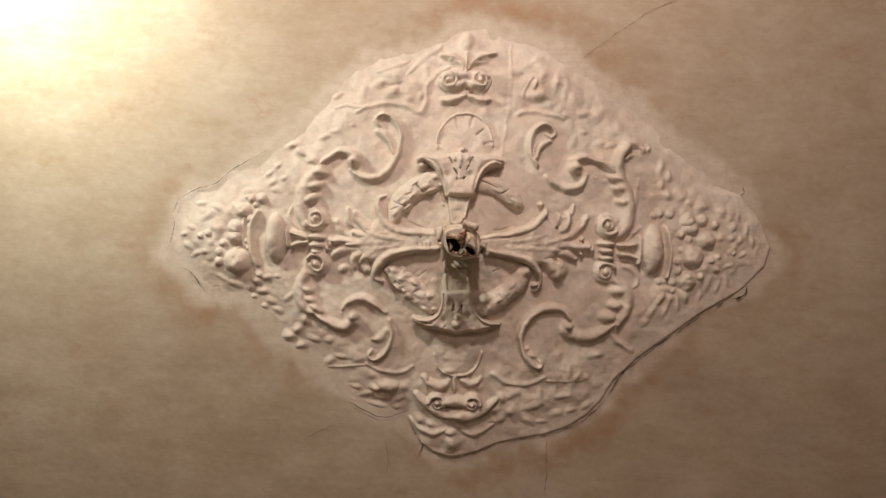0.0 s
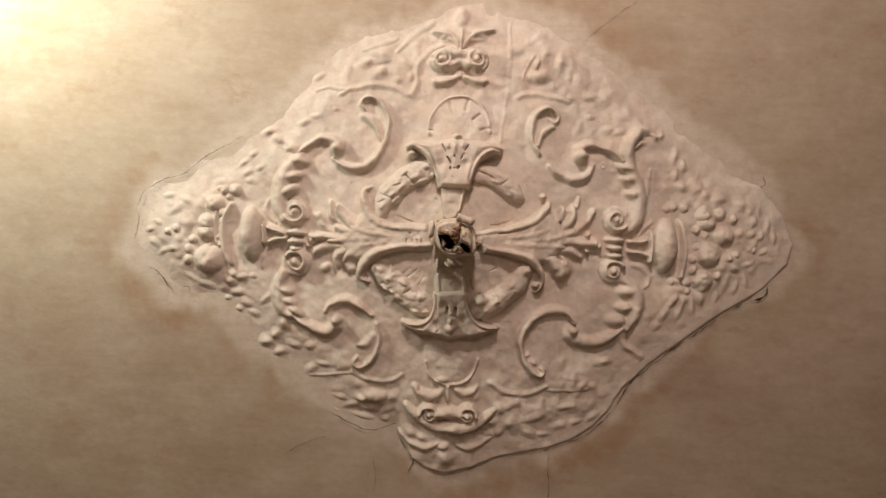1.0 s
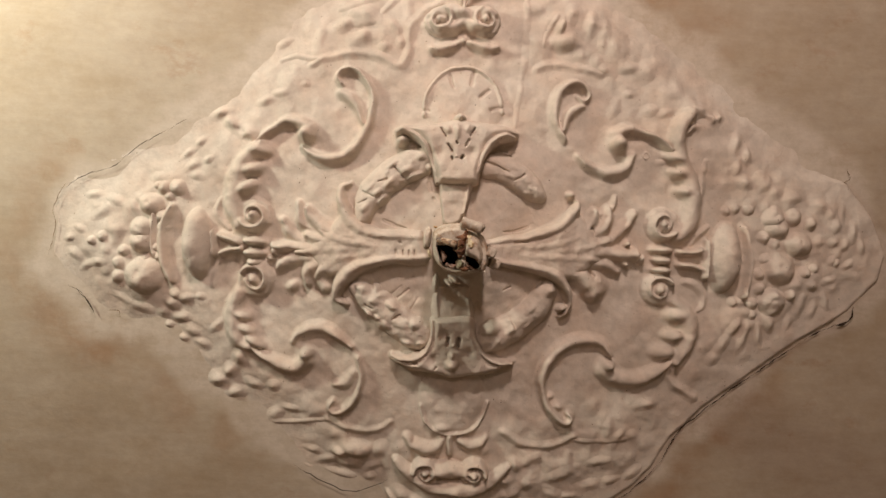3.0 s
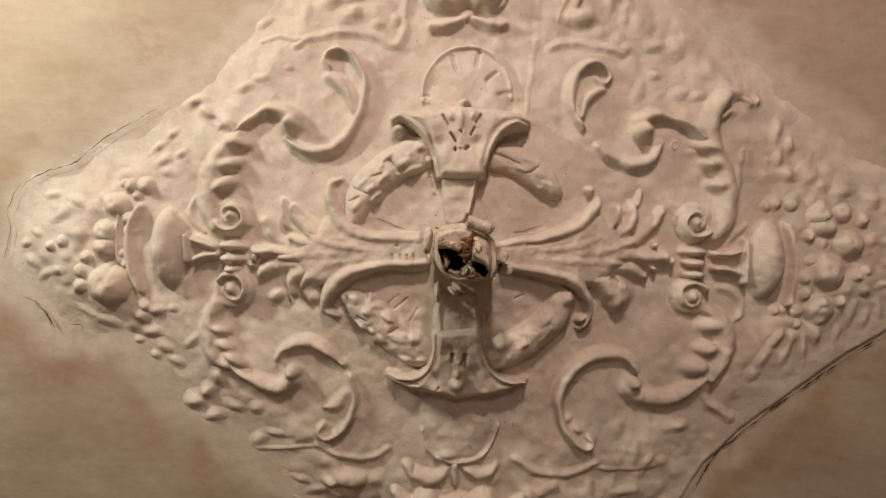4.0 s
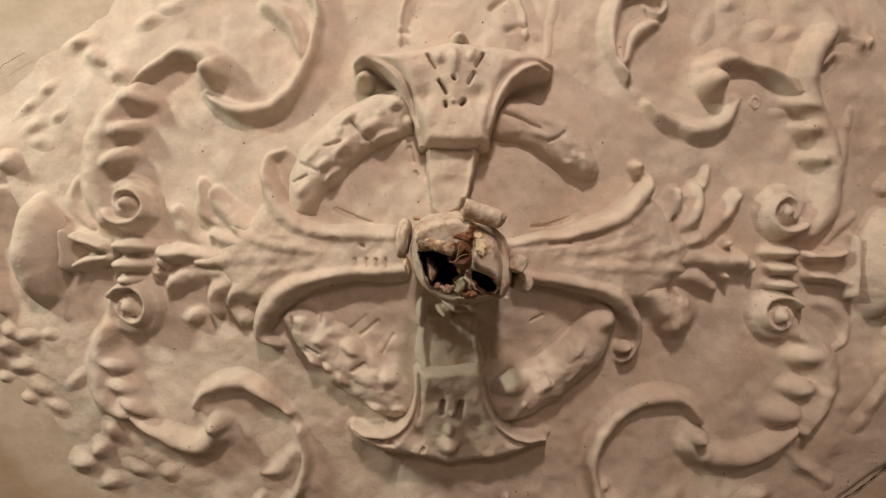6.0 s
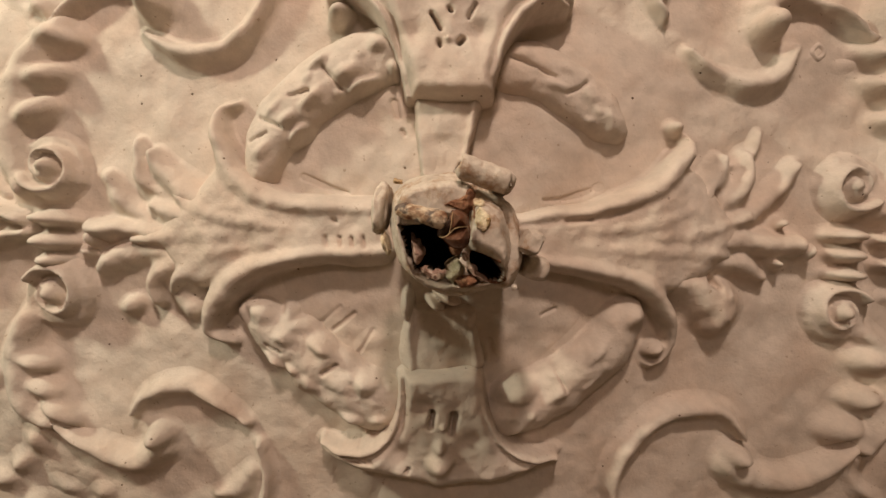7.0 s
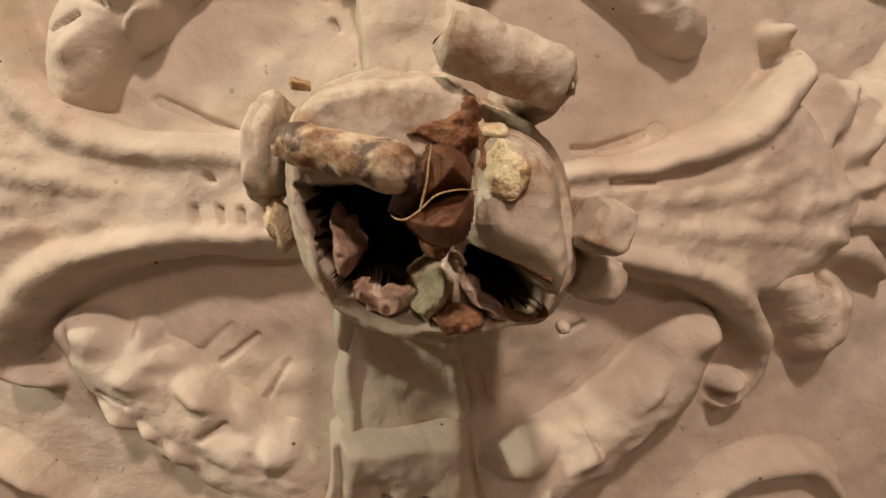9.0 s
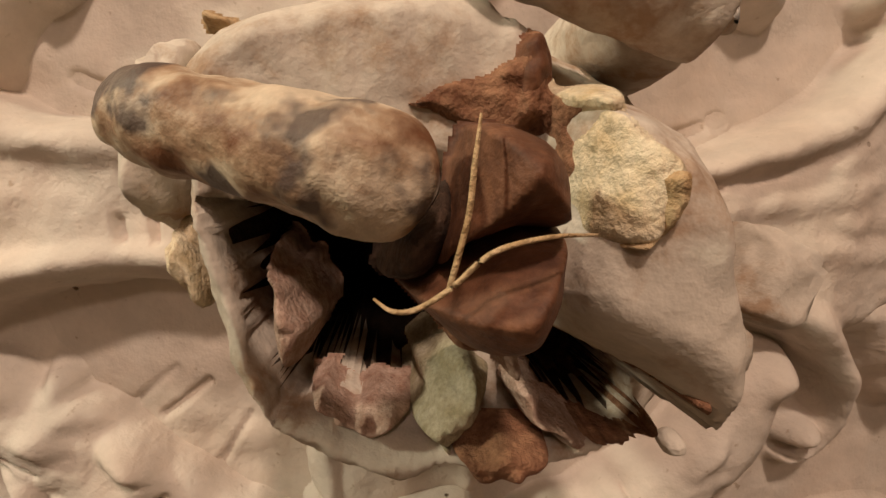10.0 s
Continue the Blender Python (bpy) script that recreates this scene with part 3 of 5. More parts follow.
# ---- scrolls of the lower left quarter
ornament("scroll", "plaster leaf scroll with a coiled end", [
    volute(0.0272, -0.3026, 0.0669, 0.0279, 210, 1.2, 1),
    line(0.0176, [(-0.3262, 0.0886, 0.0101), (-0.3354, 0.1149, 0.0124), (-0.3344, 0.143, 0.0135), (-0.3233, 0.1673, 0.0112), (-0.3073, 0.1755, 0.0079)]),
    dab(0.0192, -0.3167, 0.124, 0.0162, 0.011, 20), dab(0.0192, -0.3103, 0.1439, 0.0172, 0.011, 23), dab(0.0192, -0.2984, 0.1614, 0.0202, 0.011, 28)])
ornament("scroll", "plaster ribbon ending in a round bud", [
    line(0.0176, [(-0.3074, 0.1722, 0.0045), (-0.2866, 0.1869, 0.0079), (-0.2589, 0.2001, 0.0101), (-0.234, 0.2021, 0.0112), (-0.2186, 0.1909, 0.0123)]),
    dab(0.0288, -0.2174, 0.1796, 0.0145, 0.0133, 0)])
ornament("scroll", "thin crescent scroll with a curled tip", [
    line(0.016, [(-0.2402, 0.1628, 0.0045), (-0.2317, 0.1487, 0.0067), (-0.2116, 0.1396, 0.009), (-0.1866, 0.1402, 0.009), (-0.1636, 0.1524, 0.0067), (-0.1473, 0.1661, 0.0045)]),
    line(0.016, [(-0.1378, 0.1814, 0.0045), (-0.1302, 0.2062, 0.0056), (-0.1357, 0.2388, 0.0067), (-0.1506, 0.2627, 0.0067), (-0.1695, 0.2718, 0.0056), (-0.18, 0.2633, 0.0045), (-0.1737, 0.2526, 0.0034)]),
    line(0.0112, [(-0.1729, 0.2278, 0.0034), (-0.1549, 0.2221, 0.009), (-0.1419, 0.2052, 0.0067)])])
ornament("leaf", "", [dab(0.0089, -0.3427, 0.217, 0.0141, 0.0086, -40), dab(0.0089, -0.3613, 0.2328, 0.015, 0.0096, -5), dab(0.0089, -0.3243, 0.1931, 0.0088, 0.0144, 15), dab(0.0066, -0.3339, 0.2534, 0.0132, 0.0067, -12)])
ornament("vine", "", [dab(0.0048, -0.3054, 0.235, 0.015, 0.0058, 15), dab(0.0048, -0.2712, 0.2365, 0.0097, 0.0067, 10), line(0.0034, [(-0.2703, 0.299, 0.0036), (-0.2362, 0.2949, 0.0036), (-0.2022, 0.2885, 0.0036), (-0.1795, 0.2849, 0.0027)]), dab(0.0045, -0.2694, 0.2849, 0.0141, 0.0077, -40), dab(0.0045, -0.2449, 0.2709, 0.0159, 0.0048, 10)], .0022, .0055)
ornament("moulding", "thin raised plaster border", [line(0.0051, [(-0.1827, 0.2848, 0.0036), (-0.1561, 0.2949, 0.0061), (-0.1217, 0.3, 0.0061), (-0.0935, 0.2937, 0.0049), (-0.0803, 0.2837, 0.0036)])])
ornament("fruit", "", [dab(0.0144, -0.1365, 0.3315, 0.027, 0.0157, 3), dab(0.0144, -0.159, 0.3373, 0.0157, 0.0112, 0)])
ornament("flower", "", [dab(0.0045, -0.0987, 0.3314, 0.0079, 0.0154, 35), dab(0.0045, -0.18, 0.3544, 0.0159, 0.0058, -12), dab(0.0045, -0.1454, 0.3596, 0.0177, 0.0058, 12), dab(0.0045, -0.1065, 0.3598, 0.0159, 0.0058, -30), dab(0.0045, -0.2057, 0.3394, 0.0141, 0.0048, 15)], .0022, .0055)
ornament("leaf", "", [dab(0.0038, -0.2157, 0.3738, 0.0194, 0.0048, 20), dab(0.0038, -0.1583, 0.3791, 0.0212, 0.0048, 10), dab(0.0038, -0.1125, 0.3802, 0.0088, 0.0058, -20), dab(0.0038, -0.245, 0.3579, 0.0124, 0.0048, 25)], .0022, .0055)

# ---- scrolls of the lower right quarter
ornament("scroll", "plaster leaf scroll with a coiled end", [
    volute(0.0272, 0.3282, 0.0512, 0.0256, -30, 1.2, -1),
    line(0.0176, [(0.3543, 0.0693, 0.0101), (0.3739, 0.0909, 0.0134), (0.3814, 0.1176, 0.0134), (0.3743, 0.1453, 0.0112), (0.3609, 0.1663, 0.0078)]),
    dab(0.0208, 0.3552, 0.0939, 0.0171, 0.0141, -4), dab(0.0208, 0.3492, 0.1225, 0.0171, 0.0125, -10), dab(0.0208, 0.3339, 0.1458, 0.0191, 0.0141, -6)])
ornament("scroll", "plaster ribbon ending in a round bud", [
    line(0.0176, [(0.3542, 0.1667, 0.0056), (0.3304, 0.1849, 0.009), (0.2995, 0.1967, 0.0112), (0.2721, 0.1957, 0.0123), (0.251, 0.1852, 0.0123)]),
    dab(0.0288, 0.2551, 0.1747, 0.0144, 0.0122, 0)])
ornament("scroll", "thin crescent scroll with a curled tip", [
    line(0.0176, [(0.2583, 0.1598, 0.0045), (0.2434, 0.1422, 0.0078), (0.2156, 0.1366, 0.0089), (0.1845, 0.1469, 0.0089), (0.1613, 0.1706, 0.0089), (0.152, 0.2008, 0.0078), (0.1589, 0.235, 0.0067), (0.1764, 0.2585, 0.0067), (0.1931, 0.2704, 0.0056), (0.2028, 0.2631, 0.0045), (0.1954, 0.2542, 0.0034)]),
    dab(0.0104, 0.1686, 0.231, 0.0067, 0.0067, 0), dab(0.0104, 0.1829, 0.242, 0.0101, 0.0079, 20)])
ornament("leaf", "", [line(0.0066, [(0.3515, 0.1886, 0.0054), (0.3711, 0.2083, 0.0072), (0.3995, 0.2231, 0.009)]), dab(0.0059, 0.3525, 0.184, 0.0053, 0.0134, 10), dab(0.0059, 0.3622, 0.1767, 0.0053, 0.0096, -15), dab(0.0059, 0.3228, 0.2361, 0.0141, 0.0058, -18)])
ornament("moulding", "thin raised plaster border", [line(0.0055, [(0.0953, 0.2909, 0.0049), (0.1142, 0.3017, 0.0073), (0.1422, 0.3109, 0.0073), (0.1809, 0.3079, 0.0073), (0.2097, 0.2926, 0.0049)])])
ornament("vine", "", [line(0.003, [(0.2037, 0.3003, 0.0036), (0.2495, 0.2993, 0.0036), (0.2952, 0.2959, 0.0036)]), dab(0.0045, 0.2639, 0.2763, 0.0053, 0.0163, 15), dab(0.0045, 0.2829, 0.2869, 0.0053, 0.0096, 40)], .0022, .0055)
ornament("flower", "raised plaster flower with a round heart", [dab(0.0074, 0.1465, 0.3663, 0.0132, 0.0144, 0), dab(0.0045, 0.119, 0.3414, 0.0123, 0.0058, 40), dab(0.0045, 0.1505, 0.3329, 0.0141, 0.0058, -20), dab(0.0045, 0.1976, 0.3539, 0.0212, 0.0058, -24), dab(0.0045, 0.1791, 0.3898, 0.0176, 0.0067, 22), dab(0.0045, 0.1195, 0.3905, 0.0132, 0.0067, -45), dab(0.0045, 0.1045, 0.369, 0.0079, 0.0058, 0)])
ornament("leaf", "", [dab(0.0038, 0.237, 0.3755, 0.0212, 0.0058, -20), dab(0.0038, 0.2742, 0.3643, 0.0141, 0.0048, -15), dab(0.0038, 0.2093, 0.3932, 0.0176, 0.0048, -5), dab(0.0038, 0.3101, 0.3508, 0.0141, 0.0058, -35), dab(0.0038, 0.2516, 0.3328, 0.0176, 0.0048, -15), dab(0.0038, 0.1062, 0.3984, 0.0124, 0.0058, 10)], .0022, .0055)

# ---- head at the top: two scrolls side by side, leaves and a shell
ornament("scroll_head", "paired plaster scrolls under leaf tips", [
    volute(0.026, -0.0344, -0.3458, 0.0231, -70, 1.2, 1),
    volute(0.026, 0.0351, -0.3478, 0.0231, -110, 1.2, -1),
    tube(0.021, [(-0.0477, -0.3539, 0.0093), (-0.0251, -0.3607, 0.014), (0, -0.3547, 0.0158), (0.0235, -0.3615, 0.014), (0.0486, -0.3574, 0.0093)]),
    tube(0.02, [(-0.0356, -0.333, 0.0074), (-0.0146, -0.3359, 0.0102), (0.0006, -0.3441, 0.0093), (0.0175, -0.3377, 0.0102), (0.0379, -0.3352, 0.0074)])], .0016, .005)
ornament("leaf", "curled plaster leaf above the scrolls", [line(0.0152, [(-0.0015, -0.3724, 0.0056), (-0.0112, -0.3894, 0.0079), (-0.0248, -0.3973, 0.0101), (-0.0404, -0.3998, 0.009), (-0.0536, -0.4023, 0.0056)]), line(0.0112, [(-0.0085, -0.3819, 0.0056), (-0.0199, -0.3878, 0.0079), (-0.0354, -0.3902, 0.0068)]), cut(0.008, [(-0.0418, -0.3889, 0.0022), (-0.0265, -0.3876, 0.0022)])])
ornament("leaf", "curled plaster leaf above the scrolls", [line(0.0152, [(0.0073, -0.3729, 0.0056), (0.0163, -0.3908, 0.0079), (0.028, -0.4001, 0.0101), (0.0452, -0.4065, 0.009), (0.0648, -0.4119, 0.0056)]), line(0.0112, [(0.0136, -0.3831, 0.0056), (0.0264, -0.3903, 0.0079), (0.046, -0.3968, 0.0068)]), cut(0.008, [(0.03, -0.3927, 0.0022), (0.0474, -0.3958, 0.0022)])])
ornament("stem", "", [line(0.016, [(0.0026, -0.3594, 0.0067), (0.0023, -0.3833, 0.0068), (0.0022, -0.4072, 0.0068)]), dab(0.0152, 0.0018, -0.4356, 0.0169, 0.0214, 4)])
ornament("leaf", "small plaster leaf under the scrolls", [line(0.0136, [(-0.0017, -0.3137, 0.0068), (-0.0178, -0.3062, 0.009), (-0.0331, -0.302, 0.0113), (-0.0465, -0.3035, 0.0068)]), cut(0.01, [(-0.0391, -0.2923, 0.0028), (-0.028, -0.2907, 0.0028)])])
ornament("leaf", "small plaster leaf under the scrolls", [line(0.0136, [(0.0105, -0.3143, 0.0068), (0.0284, -0.3087, 0.009), (0.0439, -0.3073, 0.0113), (0.0572, -0.308, 0.0068)]), cut(0.012, [(0.0527, -0.2972, 0.0033), (0.0579, -0.3019, 0.0033)])])
ornament("bud", "", [dab(0.012, 0.0038, -0.3154, 0.009, 0.009, 0)])
ornament("shell", "flat plaster shell fan with cut ribs", [
    band(0.0064, [(0.0078, -0.2175, 0.0608)]), line(0.0088, [(-0.0509, -0.1985, 0.0034), (-0.0512, -0.2253, 0.0034), (-0.0394, -0.2527, 0.0034), (-0.0182, -0.2706, 0.0034), (0.0069, -0.2775, 0.0034), (0.0327, -0.2723, 0.0034), (0.0535, -0.2556, 0.0034), (0.0657, -0.2317, 0.0034), (0.069, -0.2095, 0.0034)]),
    cut(0.012, [(-0.0156, -0.2627, 0.0018), (-0.0083, -0.2455, 0.0018)]), cut(0.012, [(0.0233, -0.2704, 0.0018), (0.0188, -0.2503, 0.0018)]), cut(0.012, [(0.0466, -0.2429, 0.0018), (0.034, -0.2322, 0.0018)]), cut(0.01, [(0.0675, -0.2176, 0.0018), (0.0502, -0.2122, 0.0018)]), cut(0.01, [(-0.0532, -0.2066, 0.0018), (-0.0444, -0.2059, 0.0018)])], .0018, .003)

# ---- head at the bottom
ornament("scroll_head", "paired plaster scrolls with round eyes", [
    volute(0.028, -0.0232, 0.3588, 0.0231, 180, 1.2, 1),
    volute(0.028, 0.0536, 0.3567, 0.0231, 0, 1.2, -1),
    tube(0.021, [(-0.0123, 0.3559, 0.0112), (0.015, 0.3544, 0.0158), (0.0424, 0.3549, 0.0112)]),
    tube(0.017, [(-0.0699, 0.343, 0.0084), (-0.0461, 0.3649, 0.0121), (-0.0138, 0.3845, 0.0131), (0.0166, 0.3848, 0.014), (0.0527, 0.3849, 0.0131), (0.0814, 0.3718, 0.0121), (0.1065, 0.3453, 0.0075)])], .0016, .005)
ornament("leaf", "curled plaster leaf above the scrolls", [tube(0.014, [(-0.055, 0.3042, 0.0084), (-0.0391, 0.3189, 0.0122), (-0.0105, 0.3213, 0.0122), (0.0039, 0.3069, 0.0065)]), cut(0.006, [(-0.044, 0.3022, 0.0028), (-0.0446, 0.31, 0.0028)])])
ornament("leaf", "curled plaster leaf above the scrolls", [tube(0.014, [(0.0286, 0.3075, 0.0084), (0.0516, 0.3131, 0.0122), (0.0698, 0.2996, 0.0075)]), tube(0.013, [(0.0121, 0.3009, 0.0075), (0.0137, 0.33, 0.0075)])])
ornament("leaf", "", [line(0.0082, [(-0.0826, 0.402, 0.0045), (-0.0622, 0.4221, 0.0081), (-0.0296, 0.4332, 0.009), (-0.0004, 0.4213, 0.0063)]), line(0.0066, [(0.1041, 0.4048, 0.0045), (0.0799, 0.4224, 0.0072), (0.0549, 0.4283, 0.0072), (0.0338, 0.42, 0.0054)]), dab(0.0066, -0.0586, 0.4035, 0.0141, 0.0077, 35), dab(0.0066, -0.0376, 0.4118, 0.0106, 0.0058, 20)])
ornament("bud", "round plaster bud at the panel's foot", [dab(0.0131, 0.0136, 0.4507, 0.0191, 0.0225, 0), dab(0.0131, 0.009, 0.4264, 0.0146, 0.0112, 0)])
ornament("shell", "flat plaster shell fan", [band(0.0064, [(0.0141, 0.2409, 0.0563)]), line(0.0096, [(-0.0362, 0.2524, 0.0034), (-0.0282, 0.2753, 0.0034), (-0.0093, 0.293, 0.0034), (0.0171, 0.2987, 0.0034), (0.045, 0.2903, 0.0034), (0.0621, 0.2708, 0.0034), (0.0695, 0.2424, 0.0034)]), dab(0.0096, 0.0006, 0.2879, 0.0158, 0.009, 0)], .0018, .003)

# ---- left vase with fruit
ornament("vase", "smooth plaster urn lying on its side", [dab(0.034, -0.3969, 0.0164, 0.0256, 0.0559, -3)], .0018, .005, .6)
ornament("vase_rim", "", [line(0.0144, [(-0.4391, -0.0398, 0.0068), (-0.4505, -0.0147, 0.0101), (-0.4527, 0.0168, 0.0113), (-0.4473, 0.0478, 0.0113), (-0.4351, 0.0764, 0.0079)]), line(0.0096, [(-0.4691, -0.0273, 0.0045), (-0.4703, 0.0041, 0.0068), (-0.467, 0.0376, 0.0057)])])
ornament("vase_foot", "", [line(0.0208, [(-0.3714, -0.0029, 0.0067), (-0.3697, 0.0148, 0.0079), (-0.3702, 0.0326, 0.0067)]), line(0.0208, [(-0.3601, 0.0009, 0.0079), (-0.342, 0.0068, 0.009), (-0.3285, 0.0105, 0.0078)]), line(0.0192, [(-0.3572, 0.0297, 0.0079), (-0.3395, 0.0221, 0.0079), (-0.324, 0.0191, 0.0067)])])
ornament("knot", "ribbed plaster knot between two scrolls", [dab(0.0272, -0.3059, 0.0084, 0.0234, 0.0089, 0), dab(0.0272, -0.3052, 0.026, 0.0223, 0.01, 0), dab(0.0272, -0.3047, 0.0404, 0.0156, 0.01, 0), dab(0.0208, -0.274, 0.021, 0.0089, 0.0123, 0)])
ornament("leaf", "", [line(0.0052, [(-0.3636, -0.0554, 0.0036), (-0.3697, -0.0371, 0.0063), (-0.36, -0.0198, 0.0063), (-0.3484, -0.0091, 0.0045)]), line(0.0045, [(-0.3556, 0.043, 0.0054), (-0.3685, 0.064, 0.0063), (-0.3723, 0.0824, 0.0036)]), dab(0.0045, -0.3611, 0.143, 0.0141, 0.0048, -40)], .0022, .0055)
for x, y, r in [(-0.4724, -0.0418, 0.0189), (-0.4878, -0.0018, 0.0199), (-0.4852, 0.0168, 0.0199), (-0.4549, -0.0241, 0.0126), (-0.4533, -0.0055, 0.0126), (-0.4806, 0.071, 0.0294), (-0.4653, 0.0251, 0.0094), (-0.4583, 0.0397, 0.0094), (-0.4824, 0.0448, 0.0094), (-0.5146, 0.0324, 0.0105), (-0.5214, 0.0525, 0.0105), (-0.5226, 0.0741, 0.0115), (-0.4641, 0.0607, 0.0094), (-0.4547, -0.0688, 0.0115), (-0.4323, -0.07, 0.0136), (-0.4641, -0.073, 0.0084), (-0.548, 0.0127, 0.0094), (-0.5655, 0.0192, 0.0084), (-0.4449, -0.0554, 0.0084)]:
    fruit(x, y, r)
ornament("leaf", "", [dab(0.0059, -0.4386, 0.1141, 0.0133, 0.0077, 25), dab(0.0059, -0.4265, 0.135, 0.0159, 0.0067, 0), dab(0.0059, -0.4539, 0.1273, 0.0097, 0.0087, 10)], .0022, .0055)
ornament("leaf", "", [dab(0.0056, -0.4055, 0.1567, 0.0177, 0.0077, 22), dab(0.0056, -0.3913, 0.1764, 0.0141, 0.0067, 22), dab(0.0056, -0.4443, 0.1496, 0.008, 0.0058, 0), dab(0.0056, -0.4221, 0.1689, 0.0088, 0.0058, 0)], .0022, .0055)
ornament("leaf", "", [dab(0.0048, -0.4144, 0.1027, 0.0106, 0.0058, -10), dab(0.0048, -0.4326, 0.0991, 0.008, 0.0058, 0), dab(0.0048, -0.3897, 0.0991, 0.0071, 0.0048, 0)], .0022, .0055)
ornament("leaf", "", [dab(0.0052, -0.4115, -0.1065, 0.0142, 0.0058, -32), dab(0.0052, -0.4222, -0.126, 0.0124, 0.0048, -35), dab(0.0052, -0.4028, -0.1448, 0.0124, 0.0048, -45), dab(0.0052, -0.4032, -0.0914, 0.0106, 0.0058, 10), dab(0.0052, -0.3872, -0.1166, 0.008, 0.0048, -30)], .0022, .0055)
ornament("leaf", "", [dab(0.0045, -0.5001, -0.0372, 0.0142, 0.0039, 65), dab(0.0045, -0.468, -0.0858, 0.0106, 0.0058, -10), dab(0.0045, -0.5579, -0.023, 0.0124, 0.0058, -25), dab(0.0045, -0.5885, 0.0011, 0.0089, 0.0048, 20), dab(0.0045, -0.5339, -0.0466, 0.0124, 0.0058, 20), dab(0.0045, -0.5699, -0.0525, 0.0124, 0.0048, -10)], .0022, .0055)
ornament("leaf", "", [dab(0.0038, -0.5989, 0.0421, 0.0124, 0.0058, 30), dab(0.0038, -0.5782, 0.0602, 0.0124, 0.0048, -30), dab(0.0038, -0.6074, 0.0167, 0.008, 0.0048, -20), dab(0.0038, -0.5559, 0.0534, 0.0124, 0.0048, -5), dab(0.0038, -0.5205, 0.1081, 0.0142, 0.0048, 25), dab(0.0038, -0.4862, 0.1234, 0.0133, 0.0058, 20)], .0022, .0055)

# ---- right vase with fruit
ornament("vase", "smooth plaster urn lying on its side", [dab(0.032, 0.4281, -0.003, 0.0266, 0.056, 0)], .0018, .005, .6)
ornament("vase_rim", "", [line(0.0192, [(0.4558, -0.0526, 0.0056), (0.4634, -0.0262, 0.0078), (0.4675, 0.0005, 0.009), (0.4673, 0.0297, 0.0078), (0.4636, 0.0569, 0.0056)])])
ornament("vase_foot", "", [line(0.0192, [(0.3992, -0.0273, 0.0056), (0.401, -0.0017, 0.0078), (0.4008, 0.0287, 0.0067)]), line(0.0192, [(0.3577, -0.0072, 0.0078), (0.3757, -0.0082, 0.0078), (0.3911, -0.0134, 0.0067)]), line(0.0176, [(0.3617, 0.0127, 0.0078), (0.3776, 0.0141, 0.0078), (0.3914, 0.0179, 0.0067)])])
ornament("knot", "ribbed plaster knot between two scrolls", [dab(0.0272, 0.3286, -0.0101, 0.0223, 0.0089, 0), dab(0.0272, 0.3296, 0.0053, 0.0189, 0.01, 0), dab(0.0272, 0.3307, 0.0209, 0.02, 0.0089, 0), dab(0.0208, 0.297, 0.0047, 0.0089, 0.0123, 0)])
ornament("leaf", "", [line(0.0052, [(0.3689, 0.0395, 0.0054), (0.3874, 0.0431, 0.0072), (0.402, 0.056, 0.0072), (0.4033, 0.0742, 0.0054), (0.3927, 0.086, 0.0036)]), line(0.0045, [(0.3994, -0.0502, 0.0045), (0.3867, -0.036, 0.0063), (0.3786, -0.0221, 0.0036)])], .0022, .0055)
for x, y, r in [(0.5063, -0.0693, 0.0178), (0.5121, -0.0537, 0.0178), (0.5178, 0.0099, 0.0262), (0.546, -0.0292, 0.0199), (0.5094, 0.0633, 0.022), (0.5094, -0.0273, 0.0094), (0.4898, -0.0375, 0.0105), (0.497, -0.0031, 0.0105), (0.5633, -0.0621, 0.0105), (0.5605, 0.0133, 0.0094), (0.5751, 0.0069, 0.0084), (0.5353, -0.0709, 0.0147), (0.465, -0.0811, 0.0105), (0.4442, -0.0819, 0.0094), (0.4296, -0.0764, 0.0084), (0.4796, 0.0686, 0.0105), (0.4797, 0.0838, 0.0094), (0.4491, 0.0665, 0.0094), (0.4865, 0.021, 0.0105), (0.4873, 0.0446, 0.0105), (0.5388, 0.0513, 0.0094), (0.6101, -0.0044, 0.0084)]:
    fruit(x, y, r)
ornament("leaf", "", [dab(0.0059, 0.4866, -0.1221, 0.015, 0.0096, 62), dab(0.0059, 0.4561, -0.1228, 0.0123, 0.0086, 30), dab(0.0059, 0.4423, -0.1422, 0.0071, 0.0086, 0), dab(0.0059, 0.5056, -0.1085, 0.0106, 0.0077, 45)], .0022, .0055)
ornament("leaf", "", [dab(0.0048, 0.4398, -0.1823, 0.0062, 0.0192, 15), dab(0.0048, 0.459, -0.1656, 0.0053, 0.0135, -10), dab(0.0048, 0.4402, -0.0816, 0.0088, 0.0087, 0), dab(0.0048, 0.4669, -0.0875, 0.0079, 0.0077, 0)], .0022, .0055)
ornament("leaf", "", [dab(0.0056, 0.4703, 0.1209, 0.0053, 0.023, 8), dab(0.0056, 0.4534, 0.108, 0.0053, 0.0173, 28), dab(0.0056, 0.437, 0.1341, 0.0062, 0.0173, 32), dab(0.0056, 0.425, 0.1575, 0.0079, 0.0106, 30)], .0022, .0055)
ornament("leaf", "", [dab(0.0052, 0.4953, 0.1185, 0.0053, 0.0173, -10), dab(0.0052, 0.4721, 0.082, 0.0123, 0.0067, 10), dab(0.0052, 0.4573, 0.0646, 0.0088, 0.0058, 0), dab(0.0052, 0.5122, 0.1005, 0.0053, 0.0115, -15)], .0022, .0055)
